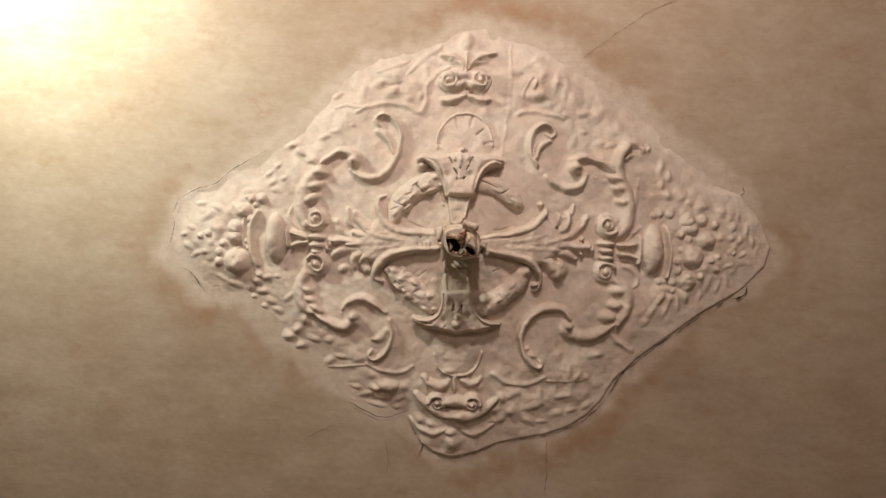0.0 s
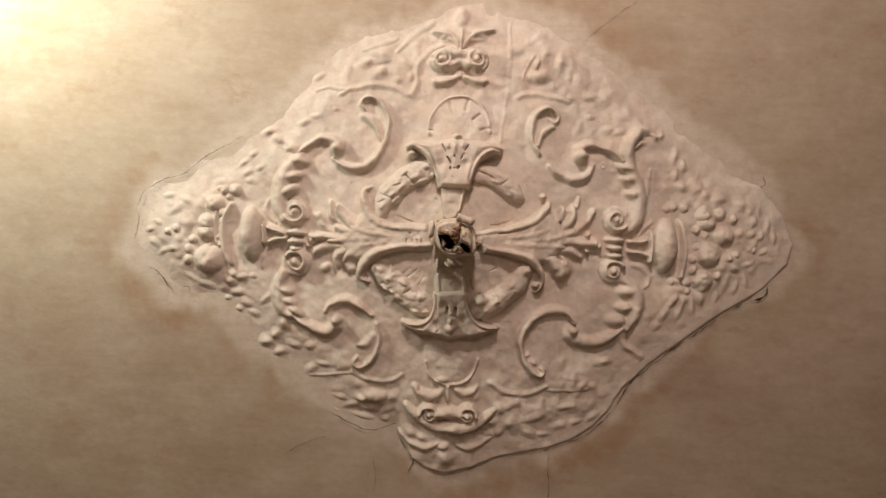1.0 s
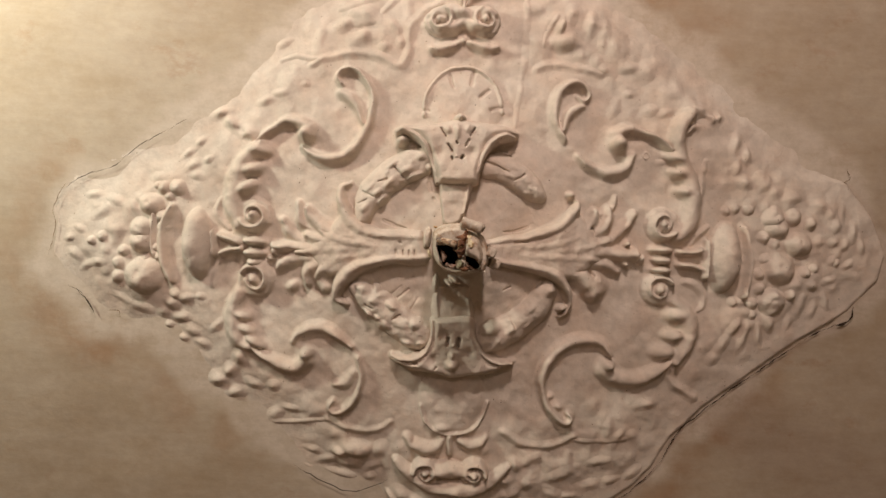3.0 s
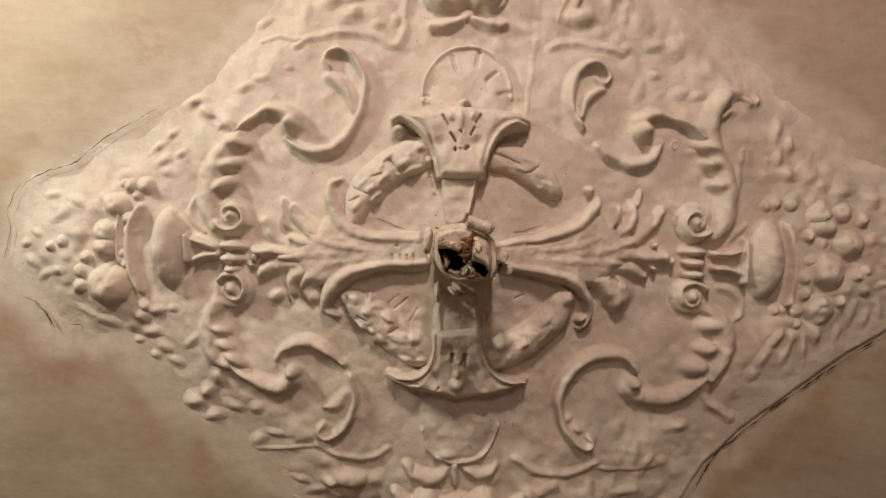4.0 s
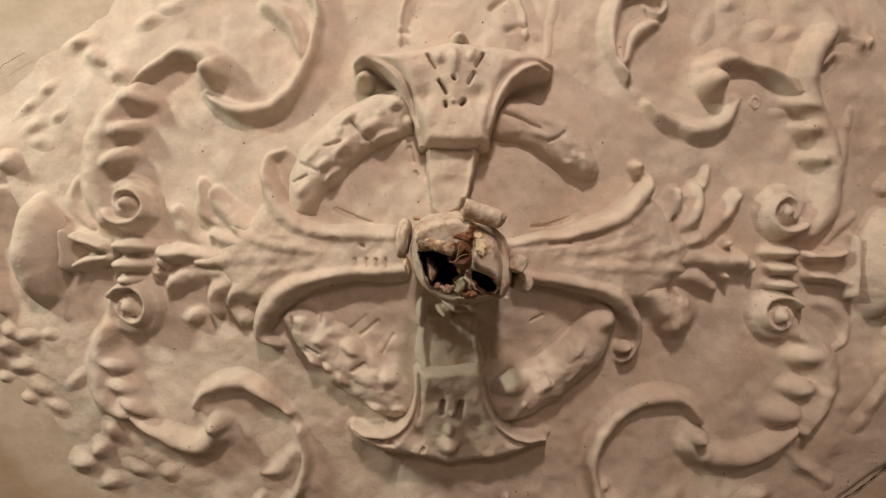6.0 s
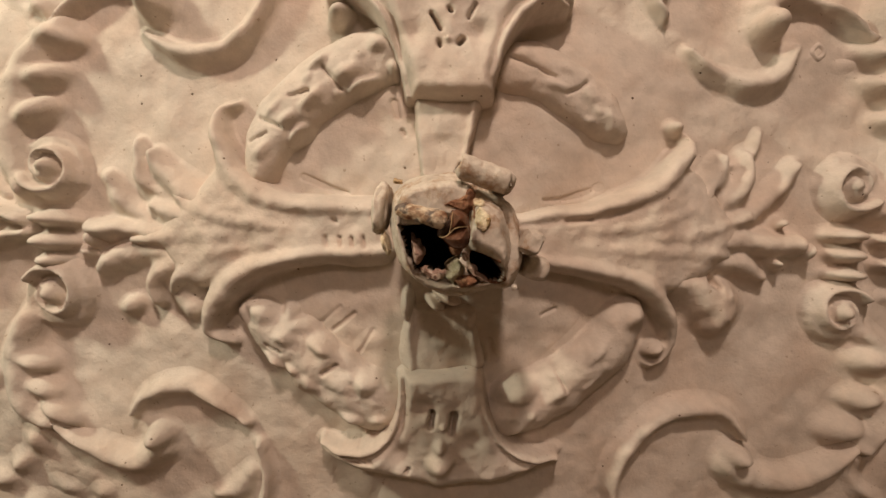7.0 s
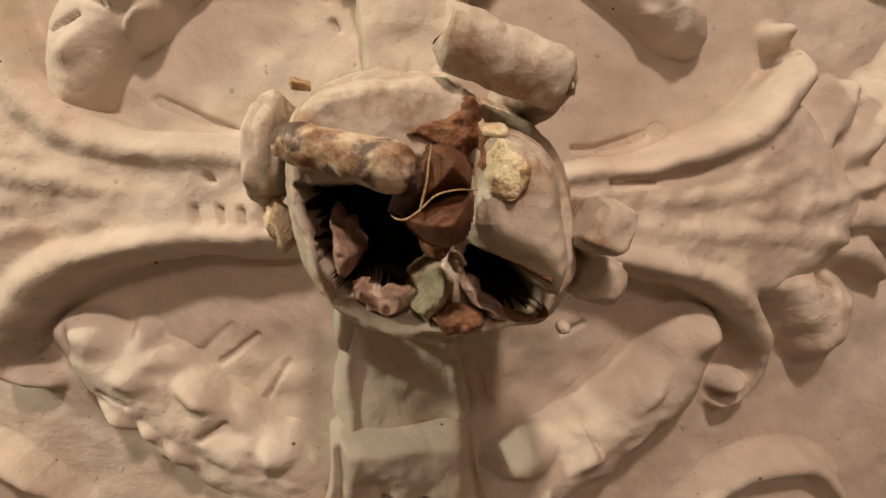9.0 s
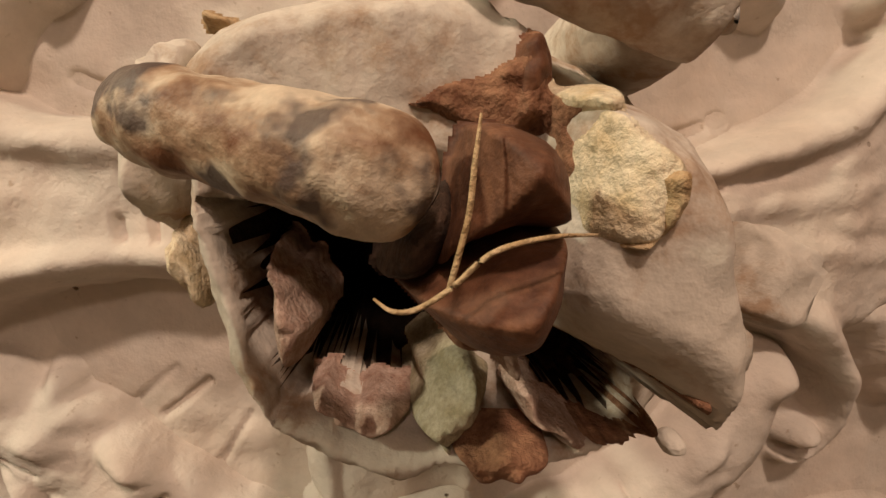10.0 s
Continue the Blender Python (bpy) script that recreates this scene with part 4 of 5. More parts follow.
ornament("leaf", "", [dab(0.0048, 0.5579, 0.0696, 0.0062, 0.0173, 10), dab(0.0048, 0.5809, 0.0719, 0.0053, 0.0134, 15), dab(0.0048, 0.6002, 0.0572, 0.0044, 0.0144, -20), dab(0.0048, 0.5734, 0.0347, 0.0088, 0.0058, 30), dab(0.0048, 0.5437, 0.0932, 0.0053, 0.0115, 10)], .0022, .0055)
ornament("leaf", "", [dab(0.0045, 0.6045, -0.0066, 0.0088, 0.0058, -30), dab(0.0045, 0.6196, -0.0301, 0.0106, 0.0058, -50), dab(0.0045, 0.6023, -0.0349, 0.0071, 0.0058, 0), dab(0.0045, 0.6299, -0.0012, 0.0088, 0.0048, -40), dab(0.0045, 0.6013, 0.0254, 0.0106, 0.0048, -20), dab(0.0045, 0.6349, -0.0534, 0.0053, 0.0154, 5), dab(0.0045, 0.6058, -0.0632, 0.0053, 0.0115, 10)], .0022, .0055)
ornament("leaf", "", [dab(0.0038, 0.5351, -0.1023, 0.0159, 0.0067, -10), dab(0.0038, 0.5754, -0.0932, 0.0124, 0.0058, 10), dab(0.0038, 0.5935, -0.0796, 0.0088, 0.0058, 40), dab(0.0038, 0.616, -0.0807, 0.0044, 0.0135, 0), dab(0.0038, 0.6505, -0.0316, 0.0044, 0.0154, -10)], .0022, .0055)

# ---- wreath round the middle, in four arcs
ornament("wreath", "worn plaster laurel wreath", [
    tube(0.023, [(-0.1382, -0.0369, 0.0161), (-0.1315, -0.0622, 0.022), (-0.1135, -0.087, 0.0254), (-0.0852, -0.1117, 0.0262), (-0.0566, -0.1253, 0.0262), (-0.0382, -0.1303, 0.022)]),
    dab(0.028, -0.0725, -0.1114, 0.0224, 0.0124, -28), dab(0.028, -0.0509, -0.1329, 0.0166, 0.0116, -23), dab(0.028, -0.0979, -0.0917, 0.0207, 0.0108, -43), dab(0.028, -0.1149, -0.0748, 0.0191, 0.0108, -48), dab(0.027, -0.1323, -0.051, 0.0175, 0.0117, -63),
    dab(0.026, -0.095, -0.1184, 0.0218, 0.0092, -41), dab(0.025, -0.127, -0.0824, 0.021, 0.0084, -48), dab(0.026, -0.0402, -0.1159, 0.0083, 0.0108, -3), dab(0.025, -0.0609, -0.1029, 0.0187, 0.0075, -23), dab(0.024, -0.1069, -0.0645, 0.015, 0.0067, -51),
    cut(0.005, [(-0.1192, -0.0682, 0.0017), (-0.1383, -0.0764, 0.0013)]),
    cut(0.005, [(-0.077, -0.1002, 0.0017), (-0.0905, -0.1141, 0.0013)]),
    cut(0.005, [(-0.1007, -0.0962, 0.0017), (-0.1146, -0.0925, 0.0013)]),
    cut(0.004, [(-0.1439, -0.0574, 0.0013), (-0.1311, -0.0641, 0.0013)])], .0012, .0042, 1.2)
ornament("wreath", "worn plaster laurel wreath", [
    tube(0.019, [(0.0475, -0.1254, 0.0213), (0.0709, -0.1238, 0.0231), (0.0937, -0.1118, 0.0231), (0.1162, -0.0957, 0.0197), (0.1327, -0.0816, 0.0112)]),
    dab(0.022, 0.0571, -0.1311, 0.0177, 0.011, 12), dab(0.022, 0.0869, -0.1236, 0.0195, 0.011, 27), dab(0.022, 0.1069, -0.1054, 0.0178, 0.0127, 32), dab(0.019, 0.1246, -0.0904, 0.0128, 0.0094, 42), dab(0.02, 0.0815, -0.1093, 0.0178, 0.0068, 27),
    cut(0.005, [(0.0479, -0.1282, 0.0013), (0.0657, -0.1232, 0.0013), (0.0808, -0.1159, 0.0013)]),
    cut(0.005, [(0.0897, -0.104, 0.0013), (0.0982, -0.1076, 0.0013), (0.1044, -0.1136, 0.0013)])], .0012, .0042, 1.3)
ornament("wreath", "worn plaster laurel wreath", [
    tube(0.022, [(-0.1448, 0.0743, 0.0128), (-0.1232, 0.086, 0.0204), (-0.0943, 0.106, 0.0255), (-0.0656, 0.1288, 0.0272), (-0.0401, 0.1396, 0.0263)]),
    dab(0.026, -0.1337, 0.0724, 0.0168, 0.0117, 17), dab(0.026, -0.1116, 0.0881, 0.0184, 0.0125, 27), dab(0.023, -0.1222, 0.1074, 0.017, 0.0076, 37), dab(0.026, -0.0864, 0.0958, 0.0175, 0.01, 32), dab(0.027, -0.0722, 0.1211, 0.0192, 0.0125, 7), dab(0.024, -0.0932, 0.1237, 0.0169, 0.0093, 37),
    dab(0.027, -0.0508, 0.1231, 0.0166, 0.0141, -3), dab(0.024, -0.0602, 0.1487, 0.019, 0.0093, 17), dab(0.024, -0.0394, 0.15, 0.0118, 0.0084, -3), dab(0.023, -0.1067, 0.1128, 0.0127, 0.0076, 37),
    cut(0.005, [(-0.0827, 0.1156, 0.0013), (-0.0732, 0.1082, 0.0013)]),
    cut(0.004, [(-0.1269, 0.0945, 0.0013), (-0.1157, 0.1003, 0.0013)])], .0012, .0042, 1.5)
ornament("wreath", "worn plaster laurel wreath", [
    tube(0.024, [(0.1481, 0.0662, 0.0196), (0.135, 0.0901, 0.023), (0.1091, 0.1149, 0.0238), (0.082, 0.1338, 0.0238), (0.0609, 0.145, 0.0187)]),
    dab(0.028, 0.1499, 0.0619, 0.0176, 0.0143, -53), dab(0.027, 0.126, 0.0888, 0.0251, 0.0117, -48), dab(0.029, 0.0691, 0.125, 0.0224, 0.0149, -18), dab(0.028, 0.098, 0.1212, 0.0192, 0.0117, -38), dab(0.025, 0.1215, 0.1136, 0.022, 0.0085, -45), dab(0.026, 0.0622, 0.1418, 0.0126, 0.0084, -13),
    cut(0.004, [(0.0947, 0.1049, 0.0013), (0.1026, 0.1184, 0.0013)])], .0012, .0042, 1.2)
ornament("disc", "shallow round plaster field with scratched ribs", [
    band(0.004, [(0.0017, -0.0028, 0.1323)]),
    cut(0.02, [(-0.1058, -0.0339, 0.0017), (-0.09, -0.0289, 0.0016), (-0.0714, -0.0234, 0.0012)]),
    cut(0.02, [(0.095, -0.0276, 0.0013), (0.1047, -0.0303, 0.0016), (0.1163, -0.0345, 0.0014)]),
    cut(0.016, [(0.1216, -0.037, 0.0022), (0.1239, -0.038, 0.0022)]),
    cut(0.008, [(0.0795, -0.0259, 0.0009), (0.095, -0.0276, 0.0009)]),
    cut(0.012, [(-0.0386, -0.0927, 0.0022), (-0.0349, -0.0816, 0.0013)]),
    cut(0.01, [(-0.0306, -0.0715, 0.0013), (-0.0287, -0.069, 0.0013)]),
    cut(0.007, [(-0.0778, 0.0829, 0.001), (-0.0699, 0.0764, 0.001), (-0.0621, 0.0691, 0.0009)]),
    cut(0.012, [(0.0433, 0.0843, 0.0009), (0.0457, 0.0934, 0.0009), (0.0488, 0.0998, 0.0022)]),
    cut(0.006, [(0.1235, -0.0615, 0.0018), (0.13, -0.0519, 0.0013), (0.1352, -0.0413, 0.0018), (0.1421, -0.0342, 0.0013)]),
    cut(0.0025, [(-0.0967, 0.0861, 0.0009), (-0.0737, 0.065, 0.0009)]),
    cut(0.0025, [(-0.0604, 0.1055, 0.0009), (-0.0468, 0.0812, 0.0009)]),
    cut(0.005, [(0.0835, 0.0641, 0.0009), (0.0943, 0.0584, 0.0013)])], .0011, .004, 1.0)
# ---- four acanthus arms
ornament("acanthus_arm", "fluted plaster acanthus arm with curled tips", [
    pad(0.022, [(-0.0468, -0.0222, 0.0107), (-0.0907, -0.0193, 0.0108), (-0.1211, -0.0218, 0.0118), (-0.148, -0.0316, 0.0128), (-0.1688, -0.0464, 0.0129), (-0.1838, -0.0267, 0.0172), (-0.2106, -0.0041, 0.02), (-0.2193, 0.0223, 0.02), (-0.1914, 0.0556, 0.0182), (-0.1617, 0.0545, 0.0129), (-0.1237, 0.0407, 0.011), (-0.0846, 0.0323, 0.0108), (-0.0344, 0.026, 0.0107)]),
    tube(0.027, [(-0.0499, -0.0117, 0.0098), (-0.081, -0.0119, 0.0103), (-0.1129, -0.0128, 0.0116), (-0.138, -0.0192, 0.0143), (-0.1562, -0.0326, 0.0152), (-0.1676, -0.0514, 0.0123), (-0.173, -0.0709, 0.0094), (-0.1692, -0.0832, 0.0073), (-0.159, -0.0894, 0.0047)]),
    tube(0.0285, [(-0.0383, 0.0177, 0.0093), (-0.0837, 0.0227, 0.0102), (-0.1177, 0.0297, 0.0116), (-0.1448, 0.0399, 0.0143), (-0.1625, 0.0556, 0.0148), (-0.1724, 0.0745, 0.0115), (-0.1733, 0.0886, 0.0085), (-0.1634, 0.0941, 0.0072), (-0.1553, 0.097, 0.0047)]),
    tube(0.0215, [(-0.0729, 0.0037, 0.0058), (-0.1071, 0.0055, 0.0084), (-0.1469, 0.0034, 0.0111), (-0.1834, -0.0054, 0.0121), (-0.2065, -0.0172, 0.0078)]),
    tube(0.0215, [(-0.0981, 0.0155, 0.0058), (-0.1375, 0.0199, 0.0093), (-0.1735, 0.0284, 0.012), (-0.194, 0.0449, 0.0121), (-0.2054, 0.0588, 0.0078)]),
    tube(0.021, [(-0.1379, 0.0102, 0.0068), (-0.1786, 0.0136, 0.0103), (-0.2106, 0.0175, 0.0113), (-0.2382, 0.0212, 0.0079)]),
    cut(0.005, [(-0.0826, 0.0104, 0.0012), (-0.0811, 0.0169, 0.0012)]), cut(0.005, [(-0.0721, 0.0098, 0.0012), (-0.0706, 0.0163, 0.0012)]), cut(0.005, [(-0.0629, 0.0093, 0.0012), (-0.0614, 0.0158, 0.0012)]), cut(0.005, [(-0.0546, 0.0089, 0.0012), (-0.0531, 0.0154, 0.0012)]),
    cut(0.006, [(-0.0776, -0.0026, 0.0012), (-0.0759, -0.0019, 0.0012)])], .0014, .008, 1.0)
ornament("acanthus_leaf", "", [
    line(0.0163, [(-0.1691, -0.0054, 0.0116), (-0.1965, -0.0169, 0.0129), (-0.2172, -0.0331, 0.0103), (-0.2242, -0.0457, 0.0064)]), line(0.0163, [(-0.1779, 0.0046, 0.0103), (-0.2051, 0.0001, 0.0116), (-0.2233, -0.0058, 0.0078)]),
    line(0.015, [(-0.1826, 0.0171, 0.0117), (-0.2144, 0.0165, 0.0117), (-0.2418, 0.0142, 0.0091), (-0.2736, 0.0138, 0.0078)]), line(0.015, [(-0.1823, 0.0286, 0.0117), (-0.2096, 0.041, 0.0117), (-0.2209, 0.0551, 0.0091), (-0.2185, 0.0685, 0.0065)]),
    line(0.0136, [(-0.1917, 0.0399, 0.0117), (-0.1984, 0.0582, 0.0131), (-0.1915, 0.0712, 0.0098)]), line(0.0122, [(-0.2107, 0.0279, 0.0105), (-0.2382, 0.0295, 0.0105), (-0.261, 0.0399, 0.0092)]), dab(0.0136, -0.2438, 0.0748, 0.0125, 0.0098, -20), dab(0.0136, -0.2649, 0.0446, 0.0089, 0.0116, 15), dab(0.0136, -0.2786, 0.0319, 0.0107, 0.0062, 10),
    line(0.0109, [(-0.2118, -0.0118, 0.0091), (-0.2327, -0.0282, 0.0078), (-0.24, -0.054, 0.0052)]), line(0.0095, [(-0.2303, 0.0069, 0.0092), (-0.2512, -0.0097, 0.0092), (-0.2628, -0.0266, 0.0065)])], .0018, .007, 1.3)
ornament("acanthus_arm", "fluted plaster acanthus arm with curled tips", [
    pad(0.022, [(0.0524, -0.0079, 0.0099), (0.0923, -0.0157, 0.0108), (0.1314, -0.0228, 0.0118), (0.1622, -0.0364, 0.0128), (0.1861, -0.0576, 0.013), (0.2084, -0.049, 0.0183), (0.2331, -0.0178, 0.0201), (0.2354, 0.0085, 0.0201), (0.2094, 0.0316, 0.0183), (0.1781, 0.0459, 0.0129), (0.1496, 0.0371, 0.0111), (0.113, 0.0297, 0.0109), (0.0648, 0.0226, 0.0099)]),
    tube(0.027, [(0.0519, -0.0071, 0.0081), (0.0829, -0.0132, 0.009), (0.117, -0.0195, 0.0104), (0.1474, -0.0295, 0.0126), (0.1699, -0.0434, 0.014), (0.1835, -0.0596, 0.0124), (0.1903, -0.0736, 0.0077), (0.1876, -0.0819, 0.0052)]),
    dab(0.02, 0.1809, -0.0872, 0.0095, 0.0087, -3),
    tube(0.0285, [(0.0637, 0.0185, 0.009), (0.1066, 0.0234, 0.0103), (0.1379, 0.0287, 0.0117), (0.1622, 0.0386, 0.0131), (0.1794, 0.0564, 0.0106), (0.1852, 0.0766, 0.0077), (0.1805, 0.0937, 0.006), (0.1721, 0.1006, 0.0047)]),
    dab(0.022, 0.1742, 0.0865, 0.0112, 0.0077, -33),
    tube(0.0215, [(0.0763, 0.0025, 0.0058), (0.1151, -0.0026, 0.0084), (0.1551, -0.0096, 0.0111), (0.191, -0.0222, 0.0121)]),
    tube(0.0215, [(0.0769, 0.0108, 0.0058), (0.1204, 0.009, 0.0093), (0.1657, 0.0093, 0.012), (0.203, 0.0099, 0.0122), (0.2265, 0.0111, 0.0079)]),
    tube(0.021, [(0.1605, -0.0013, 0.0086), (0.1972, -0.0051, 0.0113), (0.2245, -0.0151, 0.0087)]),
    cut(0.004, [(0.0942, -0.01, 0.0017), (0.1136, -0.0126, 0.0017)])], .0014, .008, 1.0)
ornament("acanthus_leaf", "", [
    line(0.0163, [(0.189, -0.0208, 0.0106), (0.2066, -0.0349, 0.0119), (0.2176, -0.0496, 0.0106), (0.2199, -0.0648, 0.0066)]), line(0.015, [(0.2083, -0.0217, 0.01), (0.2305, -0.0363, 0.0107), (0.2407, -0.0546, 0.0087), (0.2417, -0.0697, 0.006)]),
    line(0.015, [(0.1997, -0.0124, 0.0106), (0.2231, -0.0154, 0.0107), (0.2426, -0.0199, 0.008)]), line(0.015, [(0.2057, 0.0006, 0.0113), (0.2341, -0.0007, 0.0114), (0.2627, -0.0003, 0.0108), (0.2867, 0.0013, 0.0095)]), line(0.0136, [(0.217, 0.0137, 0.0107), (0.2412, 0.0171, 0.0108), (0.2589, 0.0255, 0.0081)]),
    line(0.0177, [(0.1889, 0.0326, 0.0119), (0.2087, 0.0408, 0.0173), (0.2242, 0.0517, 0.0188), (0.2219, 0.0655, 0.0107)]), dab(0.019, 0.2314, 0.0444, 0.0073, 0.0136, 0), dab(0.019, 0.2894, 0.001, 0.01, 0.0128, 0), dab(0.019, 0.2733, -0.0163, 0.0091, 0.0064, -30), dab(0.019, 0.272, 0.0154, 0.01, 0.0064, 30),
    line(0.0109, [(0.2482, -0.0193, 0.0081), (0.2697, -0.0431, 0.0088), (0.282, -0.0617, 0.0068)]), line(0.0082, [(0.2266, -0.0586, 0.0054), (0.249, -0.0734, 0.0054), (0.2525, -0.087, 0.004)]), cut(0.014, [(0.2152, -0.0261, 0.0025), (0.2166, -0.0384, 0.0017)]), cut(0.014, [(0.2157, 0.0305, 0.0037), (0.2206, 0.0353, 0.0021)])], .0018, .007, 1.3)
ornament("acanthus_arm", "upright plaster acanthus arm", [
    pad(0.02, [(-0.0249, -0.0977, 0.0034), (-0.0134, -0.0349, 0.0033), (0.0078, -0.0351, 0.0033), (0.016, -0.052, 0.0033), (0.0262, -0.1004, 0.0034)]),
    tube(0.025, [(0.022, -0.095, 0.0041), (0.019, -0.0721, 0.0041), (0.0152, -0.0494, 0.0037)]),
    cut(0.012, [(-0.026, -0.0904, 0.0012), (-0.0206, -0.0659, 0.0012), (-0.0153, -0.0418, 0.0008)]),
    cut(0.01, [(-0.0374, -0.0891, 0.0017), (-0.0335, -0.0785, 0.0008)]),
    cut(0.01, [(-0.0293, -0.0688, 0.0012), (-0.0275, -0.0664, 0.0012)])], .0014, .004, 1.0)
ornament("acanthus_cap", "plaster leaf cap with curled lips", [
    pad(0.04, [(-0.0264, -0.0902, 0.0109), (-0.0309, -0.1083, 0.0109), (-0.0354, -0.1248, 0.011), (-0.0421, -0.1415, 0.0122), (-0.0531, -0.1536, 0.0144), (-0.0679, -0.1623, 0.0178), (-0.0874, -0.163, 0.0201), (-0.095, -0.1713, 0.0202), (-0.0798, -0.1802, 0.0179), (-0.0521, -0.182, 0.0157), (-0.0247, -0.1874, 0.0145), (0.0001, -0.1917, 0.0145), (0.025, -0.1905, 0.0145), (0.0501, -0.1894, 0.0157), (0.0725, -0.1872, 0.0191), (0.0952, -0.177, 0.0224), (0.0897, -0.1676, 0.0224), (0.0674, -0.1619, 0.0178), (0.051, -0.1519, 0.0144), (0.042, -0.1335, 0.0121), (0.0348, -0.1108, 0.0109), (0.031, -0.0924, 0.0109)]),
    tube(0.037, [(-0.0277, -0.0933, 0.0049), (-0.0317, -0.1115, 0.0055), (-0.0379, -0.1298, 0.0066), (-0.0464, -0.1476, 0.0078), (-0.0614, -0.162, 0.009), (-0.0774, -0.1696, 0.0084), (-0.0896, -0.167, 0.0062)]),
    dab(0.032, -0.0813, -0.1555, 0.0135, 0.0112, -18),
    tube(0.041, [(0.0297, -0.0966, 0.006), (0.0336, -0.1134, 0.0077), (0.0407, -0.136, 0.0088), (0.0524, -0.1563, 0.01), (0.0689, -0.1674, 0.0095), (0.0867, -0.1684, 0.0061)]),
    dab(0.046, 0.0005, -0.1684, 0.012, 0.0218, -3), dab(0.044, -0.0131, -0.1712, 0.011, 0.0143, -28), dab(0.044, 0.0151, -0.1723, 0.011, 0.0143, 22), dab(0.044, 0.0006, -0.1327, 0.0076, 0.0065, -3),
    cut(0.006, [(-0.0236, -0.1361, 0.0097)]),
    cut(0.006, [(0.0211, -0.1378, 0.0086)]),
    cut(0.014, [(-0.0124, -0.1502, 0.0011), (-0.0085, -0.1449, 0.0014), (-0.0057, -0.14, 0.0014)]), cut(0.014, [(-0.0002, -0.1534, 0.0013), (0.0009, -0.1524, 0.0013)]), cut(0.016, [(0.0079, -0.1307, 0.0019), (0.01, -0.133, 0.0019)]), cut(0.014, [(-0.0059, -0.1307, 0.0013), (-0.0053, -0.128, 0.0013)]), cut(0.01, [(0.0173, -0.158, 0.0011), (0.0133, -0.149, 0.0011)]), cut(0.01, [(-0.0235, -0.1736, 0.0011), (-0.0166, -0.1622, 0.0011)]), cut(0.01, [(0.0254, -0.175, 0.0011), (0.0193, -0.1642, 0.0011)])], .0012, .009, .8)
ornament("bead", "round plaster bead over the leaf cap", [
    dab(0.044, 0.004, -0.192, 0.012, 0.0108, -3)], .0016, .004, .5)
ornament("acanthus_arm", "upright plaster acanthus arm", [
    pad(0.012, [(-0.0228, 0.0586, 0.0059), (-0.02, 0.11, 0.006), (0.0373, 0.1073, 0.006), (0.0319, 0.078, 0.0059), (0.0276, 0.0562, 0.0059)]),
    tube(0.016, [(-0.0174, 0.0613, 0.005), (-0.0174, 0.084, 0.0059), (-0.0148, 0.1064, 0.0059)]),
    tube(0.014, [(0.0292, 0.0778, 0.0059), (0.0335, 0.1046, 0.006)])], .0014, .004, 1.3)
ornament("acanthus_cap", "cracked plaster leaf cap with curled lips", [
    pad(0.031, [(-0.0235, 0.1069, 0.0078), (-0.0206, 0.1274, 0.0089), (-0.024, 0.1455, 0.0101), (-0.036, 0.1642, 0.0124), (-0.0547, 0.1742, 0.0147), (-0.0777, 0.1731, 0.017), (-0.0875, 0.1761, 0.0182), (-0.0746, 0.1875, 0.0171), (-0.0513, 0.1949, 0.0148), (-0.0224, 0.1972, 0.0125), (0.0096, 0.2046, 0.0114), (0.0411, 0.1987, 0.0125), (0.0699, 0.1944, 0.0148), (0.0953, 0.1817, 0.0182), (0.1083, 0.1743, 0.0194), (0.086, 0.1733, 0.017), (0.0653, 0.1663, 0.0136), (0.0523, 0.149, 0.0101), (0.0433, 0.1312, 0.0089), (0.0363, 0.1048, 0.0078), (0.006, 0.1045, 0.0077)]),
    tube(0.032, [(-0.0233, 0.1125, 0.0055), (-0.0214, 0.1361, 0.0067), (-0.0298, 0.1593, 0.0084), (-0.0472, 0.1723, 0.0085), (-0.0678, 0.1759, 0.0074), (-0.0834, 0.1725, 0.0051)]),
    tube(0.032, [(0.0354, 0.1104, 0.005), (0.0431, 0.1387, 0.0062), (0.057, 0.1625, 0.0068), (0.079, 0.1737, 0.0068), (0.1012, 0.1753, 0.0051)]),
    dab(0.044, 0.0098, 0.1787, 0.0176, 0.0176, -3), dab(0.04, 0.0093, 0.164, 0.0099, 0.0143, -3), dab(0.036, 0.0109, 0.1468, 0.0072, 0.0077, -3),
    cut(0.008, [(-0.0047, 0.1323, 0.0088)]),
    cut(0.006, [(0.0325, 0.1577, 0.0077)]),
    cut(0.006, [(-0.0201, 0.1715, 0.0077)]),
    cut(0.018, [(0.0021, 0.138, 0.0022), (0.0014, 0.1474, 0.0019)]), cut(0.018, [(0.0183, 0.1392, 0.0027), (0.0177, 0.1504, 0.0019)]), cut(0.014, [(-0.0342, 0.1047, 0.0008), (-0.0325, 0.1277, 0.0011), (-0.0348, 0.1454, 0.0009), (-0.0523, 0.163, 0.0011), (-0.0527, 0.1689, 0.0011)]), cut(0.014, [(-0.0765, 0.1643, 0.0017), (-0.0691, 0.1675, 0.0014)]), cut(0.006, [(-0.048, 0.1801, 0.0009), (-0.0429, 0.1804, 0.0009)]), cut(0.008, [(-0.0141, 0.1833, 0.0009), (-0.0157, 0.1864, 0.0009)])], .0012, .008, 1.0)


